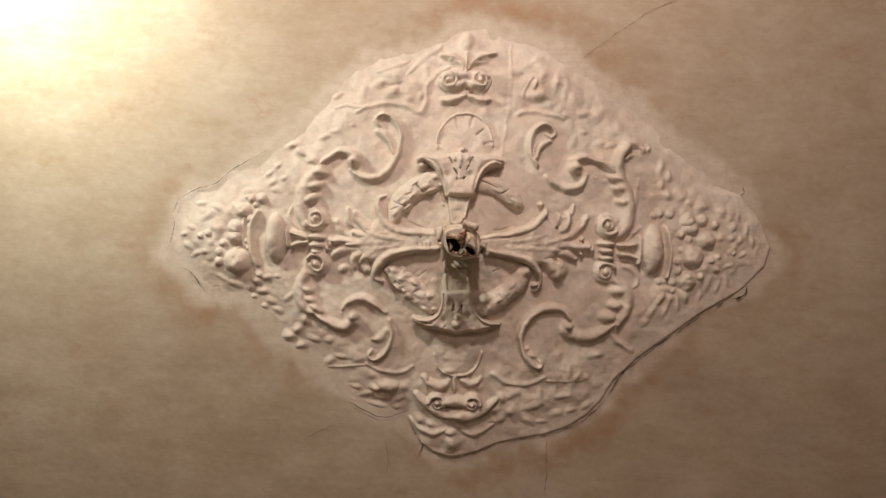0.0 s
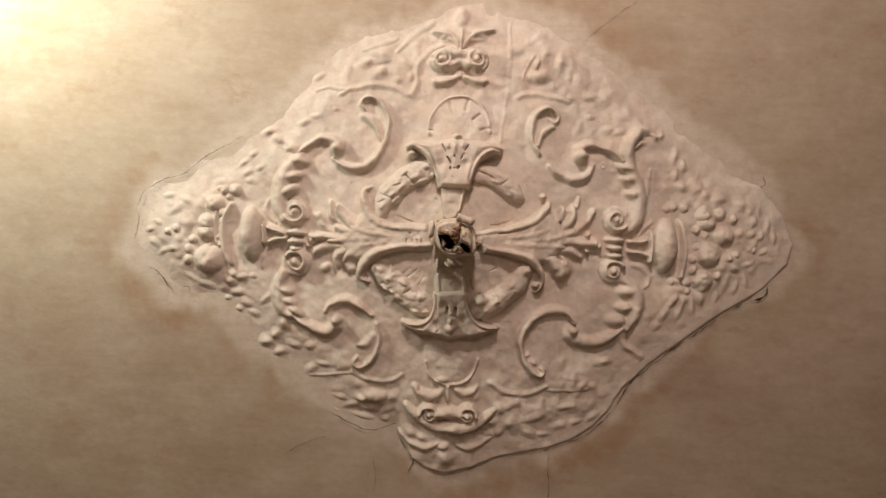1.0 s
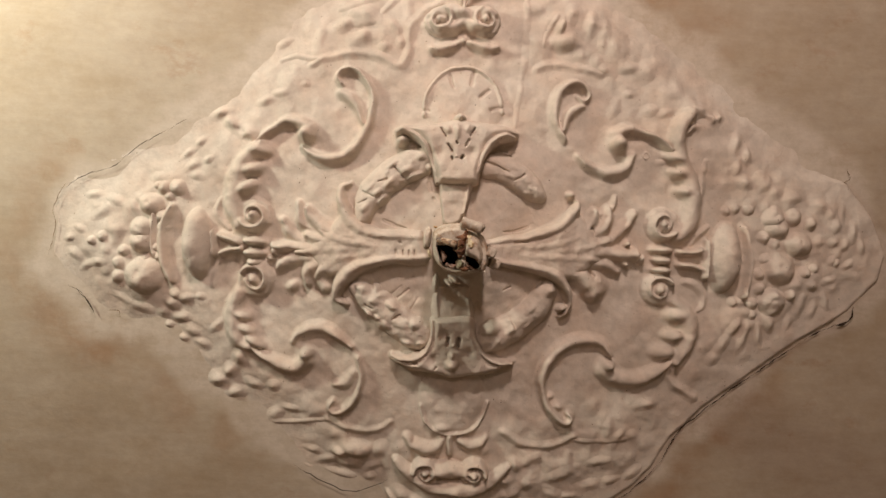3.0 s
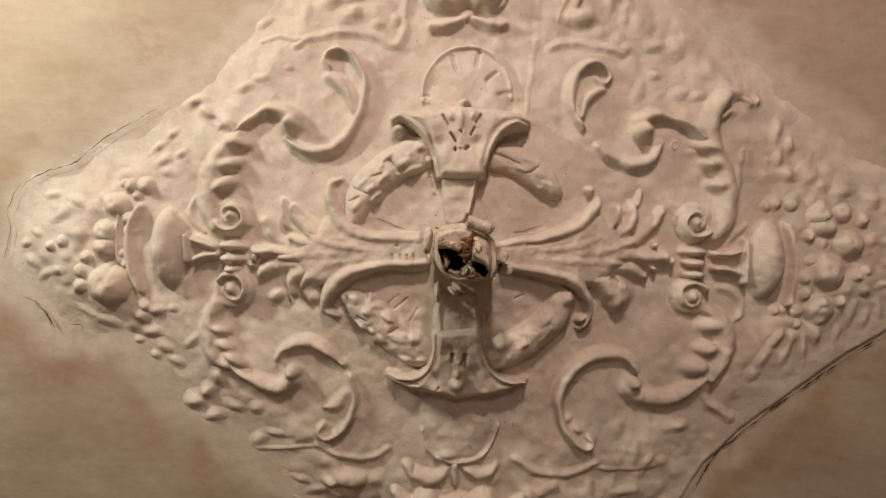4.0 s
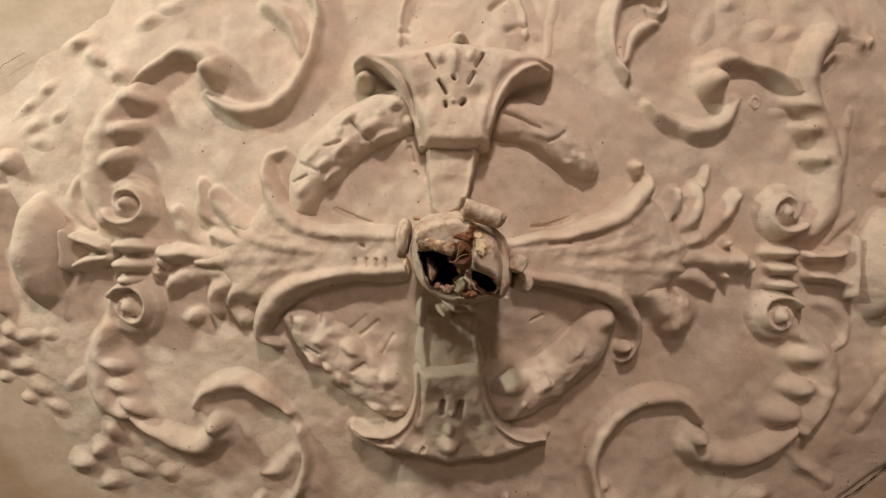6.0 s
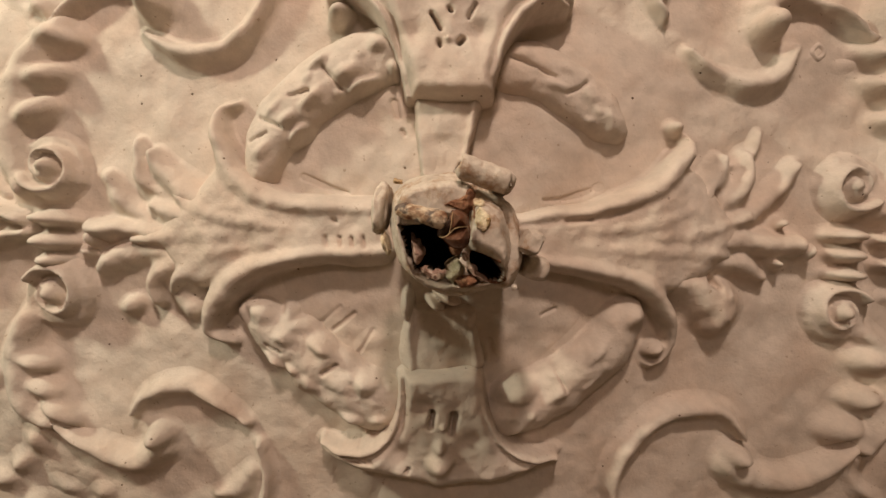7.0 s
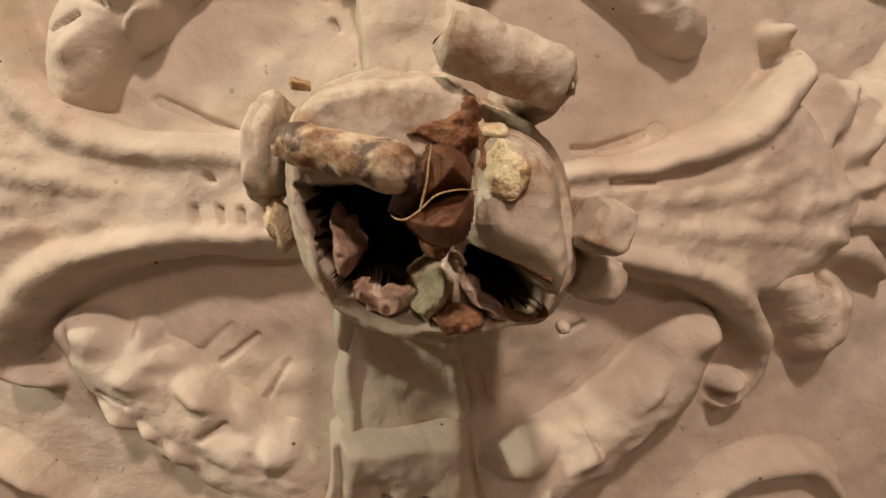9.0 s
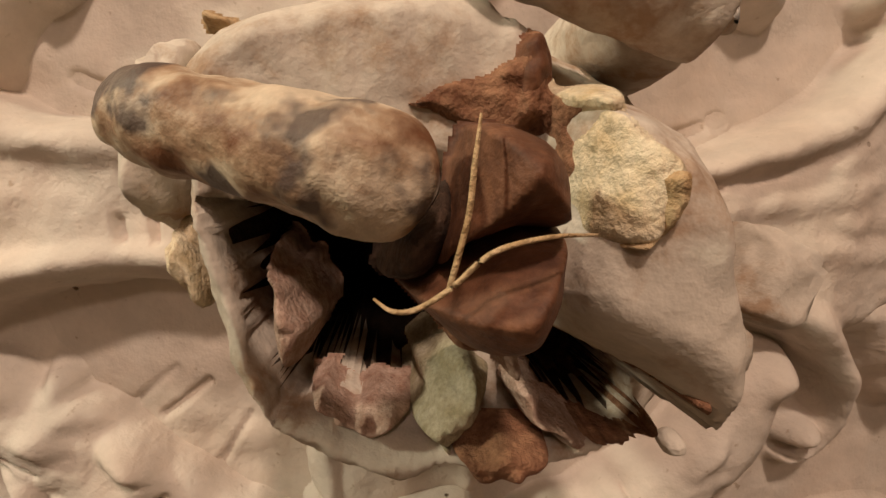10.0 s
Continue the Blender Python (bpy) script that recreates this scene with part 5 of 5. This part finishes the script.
# ---------------------------------------------------------------- the broken boss
def crag(name, place, size, material, parent, turn=(0, 0, 0), rough=0.18, seed=0.0, label="", square=1.0, detail=4):
    """A lump with an uneven, chipped face. square under 1 makes it blocky."""
    bm = bmesh.new()
    bmesh.ops.create_icosphere(bm, subdivisions=detail, radius=1)
    spin = Euler([radians(a) for a in turn]).to_matrix()
    for v in bm.verts:
        d = v.co.normalized()
        q = Vector([math.copysign(abs(c) ** square, c) for c in d])
        off = Vector((seed, seed * 1.7, -seed))
        q *= 1 + rough * (noise.noise(d * 1.5 + off) + 0.55 * noise.noise(d * 3.7 + off) + 0.25 * noise.noise(d * 9 + off))
        v.co = Vector(place) + spin @ Vector((q.x * size[0], q.y * size[1], q.z * size[2]))
    return part(name, bm, material, parent, label)


def rod(name, pts, radii, material, parent, label="", rough=0.0006, seed=0.0, sides=28):
    """A rounded, uneven stick along pts."""
    bm = bmesh.new()
    q = [np.array((*p, r)) for p, r in zip(pts, radii)]
    q = [2 * q[0] - q[1], *q, 2 * q[-1] - q[-2]]
    path = []
    for k in range(1, len(q) - 2):
        a, b, e, d = q[k - 1:k + 3]
        for f in np.linspace(0, 1, 12, endpoint=False):
            v = 0.5 * (2 * b + (e - a) * f + (2 * a - 5 * b + 4 * e - d) * f * f + (3 * b - a - 3 * e + d) * f ** 3)
            path.append((Vector(v[:3]), max(v[3], 0.0001)))
    path.append((Vector(pts[-1]), radii[-1]))
    rows = []
    for i, (c, r) in enumerate(path):
        way = (path[min(i + 1, len(path) - 1)][0] - path[max(i - 1, 0)][0]).normalized()
        u = way.orthogonal().normalized()
        w = way.cross(u)
        row = []
        for k in range(sides):
            a = 2 * math.pi * k / sides
            d = u * math.cos(a) + w * math.sin(a)
            q = c + d * r
            row.append(bm.verts.new(q + d * rough * min(1, r / 0.004) * (noise.noise(q * 160 + Vector((seed, 0, 0))) + 0.5 * noise.noise(q * 420))))
        rows.append(row)
    for a, b in zip(rows, rows[1:]):
        for k in range(sides):
            bm.faces.new((a[k], a[(k + 1) % sides], b[(k + 1) % sides], b[k]))
    for row, c in ((rows[0], path[0]), (rows[-1], path[-1])):
        mid = bm.verts.new(c[0])
        for k in range(sides):
            bm.faces.new((row[k], row[(k + 1) % sides], mid))
    bmesh.ops.recalc_face_normals(bm, faces=bm.faces)
    return part(name, bm, material, parent, label)


# the boss: the outline of its broken end, and what rises and sinks there
BOSS_RIM = [(-0.0274, -0.0061), (-0.0266, -0.0175), (-0.0222, -0.025), (-0.0131, -0.0299), (-0.0012, -0.0329), (0.011, -0.0335), (0.0196, -0.0281), (0.0297, -0.0241), (0.0395, -0.0179), (0.0443, -0.0077), (0.0477, 0.0036), (0.0476, 0.0182), (0.0421, 0.0297), (0.0311, 0.0316), (0.0166, 0.0359), (0.005, 0.036), (-0.0066, 0.0315), (-0.0167, 0.0239), (-0.0239, 0.0129), (-0.0271, 0.002)]
BOSS_TOP = [
    pad(0.034, [(0.0148, -0.0173, 0.0096), (0.0219, -0.0199, 0.0101), (0.032, -0.0151, 0.0107), (0.0365, -0.007, 0.0107), (0.039, 0.002, 0.0107), (0.0386, 0.0126, 0.0101), (0.0351, 0.0211, 0.009), (0.0308, 0.0195, 0.0067), (0.0249, 0.0126, 0.0067), (0.0182, 0.0089, 0.0067), (0.0144, 0.0033, 0.0067), (0.0151, -0.0046, 0.0079)]),
    pad(0.021, [(-0.023, -0.0158, 0.0049), (-0.0185, -0.0218, 0.0055), (-0.01, -0.0261, 0.0061), (-0.0008, -0.0287, 0.0061), (0.0098, -0.0293, 0.0061), (0.0188, -0.0247, 0.0055), (0.0193, -0.0133, 0.0049), (0.0112, -0.0068, 0.0044), (0.0003, -0.0073, 0.0044), (-0.0117, -0.0078, 0.0044), (-0.021, -0.0072, 0.0044)]),
    tube(0.012, [(-0.0222, -0.0123, 0.0039), (-0.0224, -0.0024, 0.0041), (-0.0199, 0.0102, 0.0041), (-0.0148, 0.0203, 0.0039)]),
    tube(0.014, [(-0.0145, 0.0207, 0.0038), (-0.006, 0.0263, 0.0041), (0.0045, 0.0288, 0.0043), (0.015, 0.0288, 0.0043), (0.0268, 0.0253, 0.0041), (0.0362, 0.024, 0.0038)]),
    pit(0.09, [(-0.0231, -0.0033, 0.0013), (-0.0125, -0.0045, 0.0013), (0.0003, -0.004, 0.0013), (0.0097, 0.0022, 0.0013), (0.0123, 0.0114, 0.0013), (0.0101, 0.0195, 0.0013), (0.0036, 0.0236, 0.0013), (-0.0044, 0.0218, 0.0013), (-0.0115, 0.0221, 0.0013), (-0.0171, 0.0102, 0.0013), (-0.0211, 0.0026, 0.0013)]),
    pit(0.08, [(0.0188, 0.0087, 0.0013), (0.0257, 0.0114, 0.0013), (0.0327, 0.0145, 0.0013), (0.0372, 0.0191, 0.0013), (0.0356, 0.0247, 0.0013), (0.0288, 0.0256, 0.0013), (0.023, 0.0217, 0.0013), (0.0188, 0.0151, 0.0013)]),
    cut(0.006, [(0.0122, -0.0264, 0.0004), (0.0187, -0.0282, 0.0004), (0.0177, -0.0236, 0.0005)]),
    cut(0.008, [(-0.0294, -0.0232, 0.0008)])]
BOSS_X, BOSS_Y = 0.0095, 0.0020


def boss_top(x, y):
    """Height of the boss's broken end."""
    ground = pad(0.006, [(u, v, 0.004) for u, v in BOSS_RIM])
    return 2.447 - np.maximum(field([ground, *BOSS_TOP], x, y, 0.005, 0.6), -0.09)


def flake(name, outline, z, depth, edge, material, label="", rough=1.0, proud=False, seed=1):
    """A chip or flake with a rounded edge: at height z, or lying proud on the boss's end."""
    ring = np.array(outline)
    (x0, y0), (x1, y1) = ring.min(0) - 0.0006, ring.max(0) + 0.0006
    X, Y = np.meshgrid(np.arange(x0, x1, 0.00032), np.arange(y0, y1, 0.00032))
    wx, wy = 0.0005 * rough * grain(X, Y, 0.0026, seed), 0.0005 * rough * grain(X, Y, 0.0026, seed + 9)
    d = inside_distance(curve_points([(u, v, 1) for u, v in [*outline, outline[0]]], 0.001)[:-1, :2], X + wx, Y + wy)
    q = 1 - np.clip(d / edge, 0, 1)
    n = rough * (0.00055 * grain(X, Y, 0.0030, seed + 20) + 0.0003 * grain(X, Y, 0.0013, seed + 30))
    up = np.sqrt(1 - q * q)
    Z = boss_top(X, Y) + 0.001 - (depth + 0.001) * up - n * up if proud else z + depth * (1 - up) - n * up
    return sheet(name, X, Y, Z, d > -0.0004, material, boss, label)


def build_boss():
    """A hollow stump: a wall round an uneven top with two deep holes, whose insides are a part of their own."""
    edge = curve_points([(x, y, 0.01) for x, y in [*BOSS_RIM, BOSS_RIM[0]]], 0.001)[:-1, :2]
    out = np.unwrap(np.arctan2(edge[:, 1] - BOSS_Y, edge[:, 0] - BOSS_X))
    far = np.hypot(edge[:, 0] - BOSS_X, edge[:, 1] - BOSS_Y)
    order = np.argsort(out % (2 * math.pi))
    steps = 260
    A = np.arange(steps) * 2 * math.pi / steps
    R = np.interp(A, (out % (2 * math.pi))[order], far[order], period=2 * math.pi)
    rows = [(1.16, 2.580), (1.08, 2.562), (1.02, 2.540), (0.99, 2.515), (0.985, 2.495), (0.99, 2.478), (1.0, 2.466)]
    xs, ys, zs = [], [], []
    for k, z in rows:
        xs.append(BOSS_X + k * R * np.cos(A))
        ys.append(BOSS_Y + k * R * np.sin(A))
        zs.append(np.full(steps, z))
    for f in np.linspace(0.995, 0.004, 92):
        x, y = BOSS_X + f * R * np.cos(A), BOSS_Y + f * R * np.sin(A)
        e = min(1, (1 - f) / 0.13)
        top = boss_top(x, y)
        xs.append(x)
        ys.append(y)
        zs.append(2.464 + (top - 2.464) * math.sqrt(1 - (1 - e) ** 2))
    X, Y, Zs = np.array(xs), np.array(ys), np.array(zs)
    n = 0.0010 * grain(X + Zs * 0.7, Y - Zs * 0.5, 0.011, 3) + 0.0005 * grain(X - Zs, Y + Zs, 0.005, 4) + 0.0002 * grain(X, Y + Zs, 0.0022, 5)
    X, Y, Zs = X + n * np.cos(A), Y + n * np.sin(A), Zs - n
    verts = np.stack([X, Y, Zs], -1).reshape(-1, 3).tolist()
    # faces down in the holes take a colour that carries their shade
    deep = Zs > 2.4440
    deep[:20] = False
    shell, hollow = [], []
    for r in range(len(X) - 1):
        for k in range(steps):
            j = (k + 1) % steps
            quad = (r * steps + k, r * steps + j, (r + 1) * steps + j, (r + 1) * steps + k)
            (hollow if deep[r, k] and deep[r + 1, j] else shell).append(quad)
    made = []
    for name, quads, material, label in (("boss", shell, BOSS, "broken hollow plaster boss with two dark holes"), ("cavity", hollow, DEEP_SHADE, "inside of the broken boss, coloured dark for its shade")):
        used, flat = np.unique(np.array(quads), return_inverse=True)
        me = bpy.data.meshes.new(name)
        me.from_pydata([verts[v] for v in used], [], flat.reshape(-1, 4).tolist())
        me.materials.append(material)
        me.polygons.foreach_set("use_smooth", np.ones(len(me.polygons), bool))
        made.append(link(name, me, made[0] if made else medallion, label))
    return made[0]


boss = build_boss()
flake("core", [(0.0022, -0.0145), (0.0066, -0.017), (0.0111, -0.0185), (0.0159, -0.0238), (0.0186, -0.0195), (0.0174, -0.0127), (0.0167, -0.007), (0.0115, -0.0112), (0.0074, -0.0126)], None, 0.001, 0.0012, CLAY, "chipped brown clay core", 1.3, True, 3)
flake("core", [(0.0126, -0.0212), (0.0164, -0.0232), (0.0178, -0.0194), (0.0152, -0.0153), (0.0126, -0.0157)], None, 0.0012, 0.0012, RUST, "", 1.3, True, 4)
flake("core", [(0.0156, -0.0171), (0.0185, -0.0183), (0.0185, -0.0119), (0.0176, -0.0064), (0.0159, -0.0079), (0.0167, -0.0123)], None, 0.0012, 0.0012, CLAY, "", 1.3, True, 5)
flake("chip", [(0.0175, -0.0056), (0.0178, -0.0105), (0.0196, -0.0142), (0.0216, -0.0121), (0.0251, -0.0089), (0.0238, -0.0036), (0.0196, -0.0028)], None, 0.0014, 0.0012, CREAM, "cream lime patch", 1, True, 6)
flake("chip", [(0.0169, -0.0173), (0.0191, -0.0198), (0.0222, -0.0185), (0.0209, -0.0149), (0.018, -0.0138)], None, 0.0018, 0.0014, CREAM, "", 1.4, True, 7)
flake("chip", [(0.0227, -0.0082), (0.0252, -0.0094), (0.0253, -0.0052), (0.0221, -0.0025), (0.0202, -0.0032), (0.0233, -0.0041)], None, 0.0019, 0.001, OCHRE, "", 1.4, True, 8)
flake("chip", [(0.019, 0.0088), (0.0237, 0.0103), (0.031, 0.0125), (0.0304, 0.0151), (0.0239, 0.0131), (0.0201, 0.0113)], None, 0.0014, 0.001, CLAY, "", 1.6, True, 9)
flake("chip", [(0.0278, 0.0241), (0.0343, 0.0214), (0.0377, 0.0232), (0.0327, 0.0261)], None, 0.002, 0.001, CLAY, "", 1.6, True, 10)
flake("chip", [(-0.0262, -0.0279), (-0.0221, -0.0275), (-0.0218, -0.0259), (-0.0257, -0.0259)], 2.446, 0.004, 0.0014, OCHRE, "", 1, False, 11)
flake("shard", [(-0.0163, 0.0017), (-0.0129, 0.0039), (-0.0096, 0.0081), (-0.0074, 0.0124), (-0.0097, 0.0179), (-0.0127, 0.0187), (-0.0146, 0.0121)], 2.434, 0.03, 0.003, PINK, "rough pink mortar slab", 1.8, False, 12)
flake("crumb", [(-0.0087, 0.0209), (-0.006, 0.0198), (-0.0034, 0.0222), (0.0003, 0.0213), (0.0042, 0.0219), (0.0046, 0.0253), (0.0006, 0.0273), (-0.0045, 0.0256), (-0.0077, 0.0234)], 2.433, 0.014, 0.002, PINK, "crumbling pink mortar", 2.6, False, 13)
flake("crumb", [(0.005, 0.0198), (0.0081, 0.0163), (0.0135, 0.0138), (0.0157, 0.0188), (0.0144, 0.0241), (0.0107, 0.0294), (0.0066, 0.0278), (0.0045, 0.0238)], 2.429, 0.03, 0.005, LICHEN, "grey-green mortar lump", 2, False, 14)
flake("crumb", [(0.0095, 0.0248), (0.0138, 0.0234), (0.0199, 0.0229), (0.0216, 0.0258), (0.0184, 0.0282), (0.0129, 0.0282)], 2.426, 0.01, 0.002, CLAY, "red-brown clay flake", 2, False, 15)
flake("crumb", [(0.0158, 0.0187), (0.0189, 0.0171), (0.0236, 0.0212), (0.0281, 0.0249), (0.0246, 0.0266), (0.0222, 0.0249), (0.0187, 0.0224)], 2.43, 0.014, 0.002, PINK, "", 2.2, False, 16)
flake("crumb", [(0.0133, 0.0107), (0.0148, 0.0097), (0.0164, 0.0124), (0.0153, 0.0141)], 2.421, 0.01, 0.0012, PINK, "", 1.5, False, 17)
flake("crumb", [(0.0068, 0.0084), (0.0096, 0.0074), (0.0125, 0.0081), (0.0122, 0.0106), (0.0092, 0.0111)], 2.422, 0.012, 0.0014, CLAY, "", 1.5, False, 18)
flake("husk", [(0.0061, -0.011), (0.0086, -0.0115), (0.0126, -0.01), (0.0143, -0.0041), (0.0105, -0.0033), (0.0073, -0.0022), (0.0047, 0), (0.0056, -0.0046), (0.0057, -0.0078)], 2.4005, 0.014, 0.0045, RUST, "curled brown seed-like husk", 0.5, False, 19)
flake("husk", [(0.001, 0.0012), (0.003, 0.0009), (0.005, -0.0006), (0.0073, -0.0029), (0.0106, -0.004), (0.0146, -0.0043), (0.0156, 0.0017), (0.0134, 0.0061), (0.0098, 0.0072), (0.0056, 0.0056), (0.0027, 0.0029)], 2.4015, 0.018, 0.0065, RUST, "curled brown seed-like husk", 0.5, False, 20)
# dark filler painted as the shadowed gap between reed and husk
flake("husk", [(0.0012, -0.0034), (0.0052, -0.0071), (0.0069, -0.0042), (0.0054, 0.0002), (0.0025, 0.0017), (-0.0002, 0.0009)], 2.4075, 0.012, 0.003, DEEP_SHADE, "", 0.6, False, 21)
crag("lug", (-0.0342, -0.0115, 2.47), (0.0051, 0.0148, 0.022), BOSS, boss, (0, 0, 5), 0.16, 17, "knobbly plaster lug on the boss", 0.75)
crag("lug", (-0.0306, 0.0084, 2.464), (0.0022, 0.0072, 0.014), CREAM, boss, (0, 0, -17), 0.2, 18.5, "")
crag("lug", (0.0504, 0.0031, 2.454), (0.0058, 0.0066, 0.024), BOSS, boss, (0, 0, 21), 0.12, 14, "broken plaster block on the boss", 0.45)
crag("lug", (0.0573, 0.0186, 2.472), (0.0077, 0.0071, 0.02), BOSS, boss, (0, 0, 7), 0.14, 15, "", 0.5)
crag("bead", (0.0426, 0.028, 2.439), (0.0017, 0.0016, 0.003), BOSS, boss, (0, 0, -3), 0.12, 16, "")
rod("finger", [(0.0088, -0.035, 2.428), (0.0092, -0.0348, 2.428), (0.0114, -0.0343, 2.428), (0.0177, -0.0323, 2.428), (0.0243, -0.0304, 2.428), (0.0317, -0.0285, 2.428), (0.0348, -0.0278, 2.428), (0.0351, -0.0277, 2.428)], [0.0008, 0.0058, 0.0066, 0.0066, 0.0066, 0.0064, 0.0054, 0.0008], BOSS, boss, "broken finger of plaster", 0.0007, 5.0, 40)
crag("finger_root", (0.0336, -0.0295, 2.466), (0.0081, 0.007, 0.04), BOSS, boss, (0, 0, 19), 0.1, 13, "", 0.8)
rod("reed_stub", [(-0.0214, -0.0109, 2.4165), (-0.0208, -0.0108, 2.416), (-0.0192, -0.0105, 2.415), (-0.0156, -0.0101, 2.413), (-0.0103, -0.0094, 2.4105), (-0.0053, -0.0082, 2.4085), (-0.0018, -0.0071, 2.407), (0.0008, -0.0063, 2.407), (0.0021, -0.0058, 2.408)], [0.0005, 0.0024, 0.0034, 0.0039, 0.0042, 0.0045, 0.0047, 0.0044, 0.003], REED, boss, "stained brown reed stub", 0.0009, 1.0, 48)
rod("husk_lip", [(0.0003, 0.0011, 2.4045), (0.0015, 0.0016, 2.4035), (0.003, 0.0013, 2.403), (0.005, -0.0003, 2.4022), (0.0073, -0.0027, 2.4015), (0.0106, -0.0038, 2.4015), (0.0142, -0.004, 2.403)], [0.0001, 0.00016, 0.0002, 0.0002, 0.0002, 0.00016, 0.0001], OCHRE, boss, "pale torn edge of the husk", 0.0002, 2.0, 12)
rod("husk_lip", [(0.0062, -0.0109, 2.403), (0.0059, -0.0077, 2.4022), (0.0057, -0.0046, 2.402), (0.0049, -0.0001, 2.4025)], [0.0001, 0.0002, 0.0002, 0.0002], OCHRE, boss, "", 0.0003, 3.0, 12)
ornament("ledge", "", [dab(0.034, 0.0069, 0.0509, 0.0144, 0.0059, 30), dab(0.034, -0.0011, 0.0557, 0.011, 0.0051, 30), dab(0.03, -0.0211, 0.0572, 0.006, 0.017, -10)], .0014, .004, 1.6)


# ---------------------------------------------------------------- cracks and gaps
def crack(name, pts, wide, material, drop, parent, label="", seed=0):
    """A thin uneven strip of colour laid along a crack or gap."""
    bm = bmesh.new()
    line_pts = curve_points([(x, y, 0.002) for x, y in pts], 0.003)
    rows = []
    n = len(line_pts)
    for i, (x, y, _) in enumerate(line_pts):
        ax, ay = line_pts[min(i + 1, n - 1)][:2] - line_pts[max(i - 1, 0)][:2]
        size = math.hypot(ax, ay) or 1
        ux, uy = -ay / size, ax / size
        q = Vector((x * 60, y * 60, seed))
        shift = 0.0022 * noise.noise(q) + 0.0012 * noise.noise(q * 3)
        w = wide * max(0.12, 0.55 + 0.9 * noise.noise(q * 1.4 + Vector((5, 0, 0)))) * min(1, 6 * min(i, n - 1 - i) / n + 0.15)
        rows.append([bm.verts.new((x + ux * (shift + k * w / 2), y + uy * (shift + k * w / 2), CEIL - drop - (0.0003 if k == 0 else 0))) for k in (-1, 0, 1)])
    for a, b in zip(rows, rows[1:]):
        for k in (0, 1):
            bm.faces.new((a[k], a[k + 1], b[k + 1], b[k]))
    return part(name, bm, material, parent, label)


# flat dark strips stand in for the shade under the panel's edge
crack("edge_gap_strip", [(0.6491, 0.0657), (0.6443, 0.0874), (0.6066, 0.1033), (0.5717, 0.1241)], 0.0044, GAP_SHADE, 0.0052, PANEL, "dark strip for the shade where the panel stands off", 1)
crack("edge_gap_strip", [(0.5718, 0.1254), (0.5192, 0.1649), (0.4714, 0.203), (0.4212, 0.2451), (0.3831, 0.2815), (0.356, 0.3341)], 0.0026, GAP_SHADE, 0.0040, PANEL, "", 2)
crack("edge_gap_strip", [(0.3513, 0.3394), (0.3181, 0.3771), (0.2731, 0.4078), (0.2198, 0.4288), (0.142, 0.446)], 0.0020, GAP_SHADE, 0.0030, PANEL, "", 3)
crack("edge_gap_strip", [(0.117, 0.4526), (0.0649, 0.4774), (0.0172, 0.4917), (-0.0213, 0.4862)], 0.0014, GAP_SHADE, 0.0030, PANEL, "", 4)
crack("edge_gap_strip", [(-0.0783, 0.4199), (-0.0643, 0.4449), (-0.0505, 0.4647), (-0.0594, 0.491)], 0.0028, GAP_SHADE, 0.0044, PANEL, "", 5)
crack("edge_gap_strip", [(-0.2365, 0.3652), (-0.195, 0.3866), (-0.142, 0.4052), (-0.102, 0.3914), (-0.0738, 0.3757)], 0.0018, GAP_SHADE, 0.0062, PANEL, "", 6)
crack("edge_gap_strip", [(-0.4265, -0.1791), (-0.4778, -0.1497), (-0.5105, -0.127), (-0.5317, -0.1059), (-0.5505, -0.0963), (-0.5807, -0.0851), (-0.5995, -0.0765), (-0.6162, -0.0603)], 0.0018, GAP_SHADE, 0.0042, PANEL, "", 7)
crack("edge_gap_strip", [(-0.6174, -0.0679), (-0.6345, -0.0307), (-0.6313, 0.0034), (-0.6416, 0.0473)], 0.0013, HAIR, 0.0045, PANEL, "", 8)
crack("edge_gap_strip", [(-0.6061, 0.0936), (-0.5853, 0.1041), (-0.5614, 0.1373)], 0.0020, GAP_SHADE, 0.0075, PANEL, "", 9)
crack("edge_gap_strip", [(-0.5911, 0.0997), (-0.5759, 0.1128)], 0.0016, GAP_SHADE, 0.0080, PANEL, "", 10)
crack("edge_gap_strip", [(-0.5411, 0.1282), (-0.5227, 0.1307), (-0.5201, 0.1398)], 0.0014, HAIR, 0.0105, PANEL, "", 11)
crack("hairline_crack", [(0.2461, -0.4013), (0.273, -0.4272), (0.3202, -0.4662), (0.352, -0.4898), (0.3968, -0.5237), (0.447, -0.5482), (0.5278, -0.5936)], 0.0010, HAIR, 0.0030, CEILING, "", 12)
crack("hairline_crack", [(0.2276, 0.4312), (0.2276, 0.4705), (0.231, 0.5061), (0.2303, 0.5541), (0.2363, 0.614)], 0.0018, HAIR, 0.0030, CEILING, "", 13)
crack("hairline_crack", [(-0.134, 0.4588), (-0.1274, 0.5002), (-0.128, 0.5359)], 0.0012, HAIR, 0.0030, CEILING, "", 14)
crack("hairline_crack", [(0.6238, -0.1532), (0.6306, -0.1388), (0.6166, -0.1266)], 0.0016, HAIR, 0.0030, CEILING, "", 15)
crack("hairline_crack", [(-0.3199, 0.4681), (-0.2745, 0.4386), (-0.2287, 0.422)], 0.0012, HAIR, 0.0030, CEILING, "", 16)
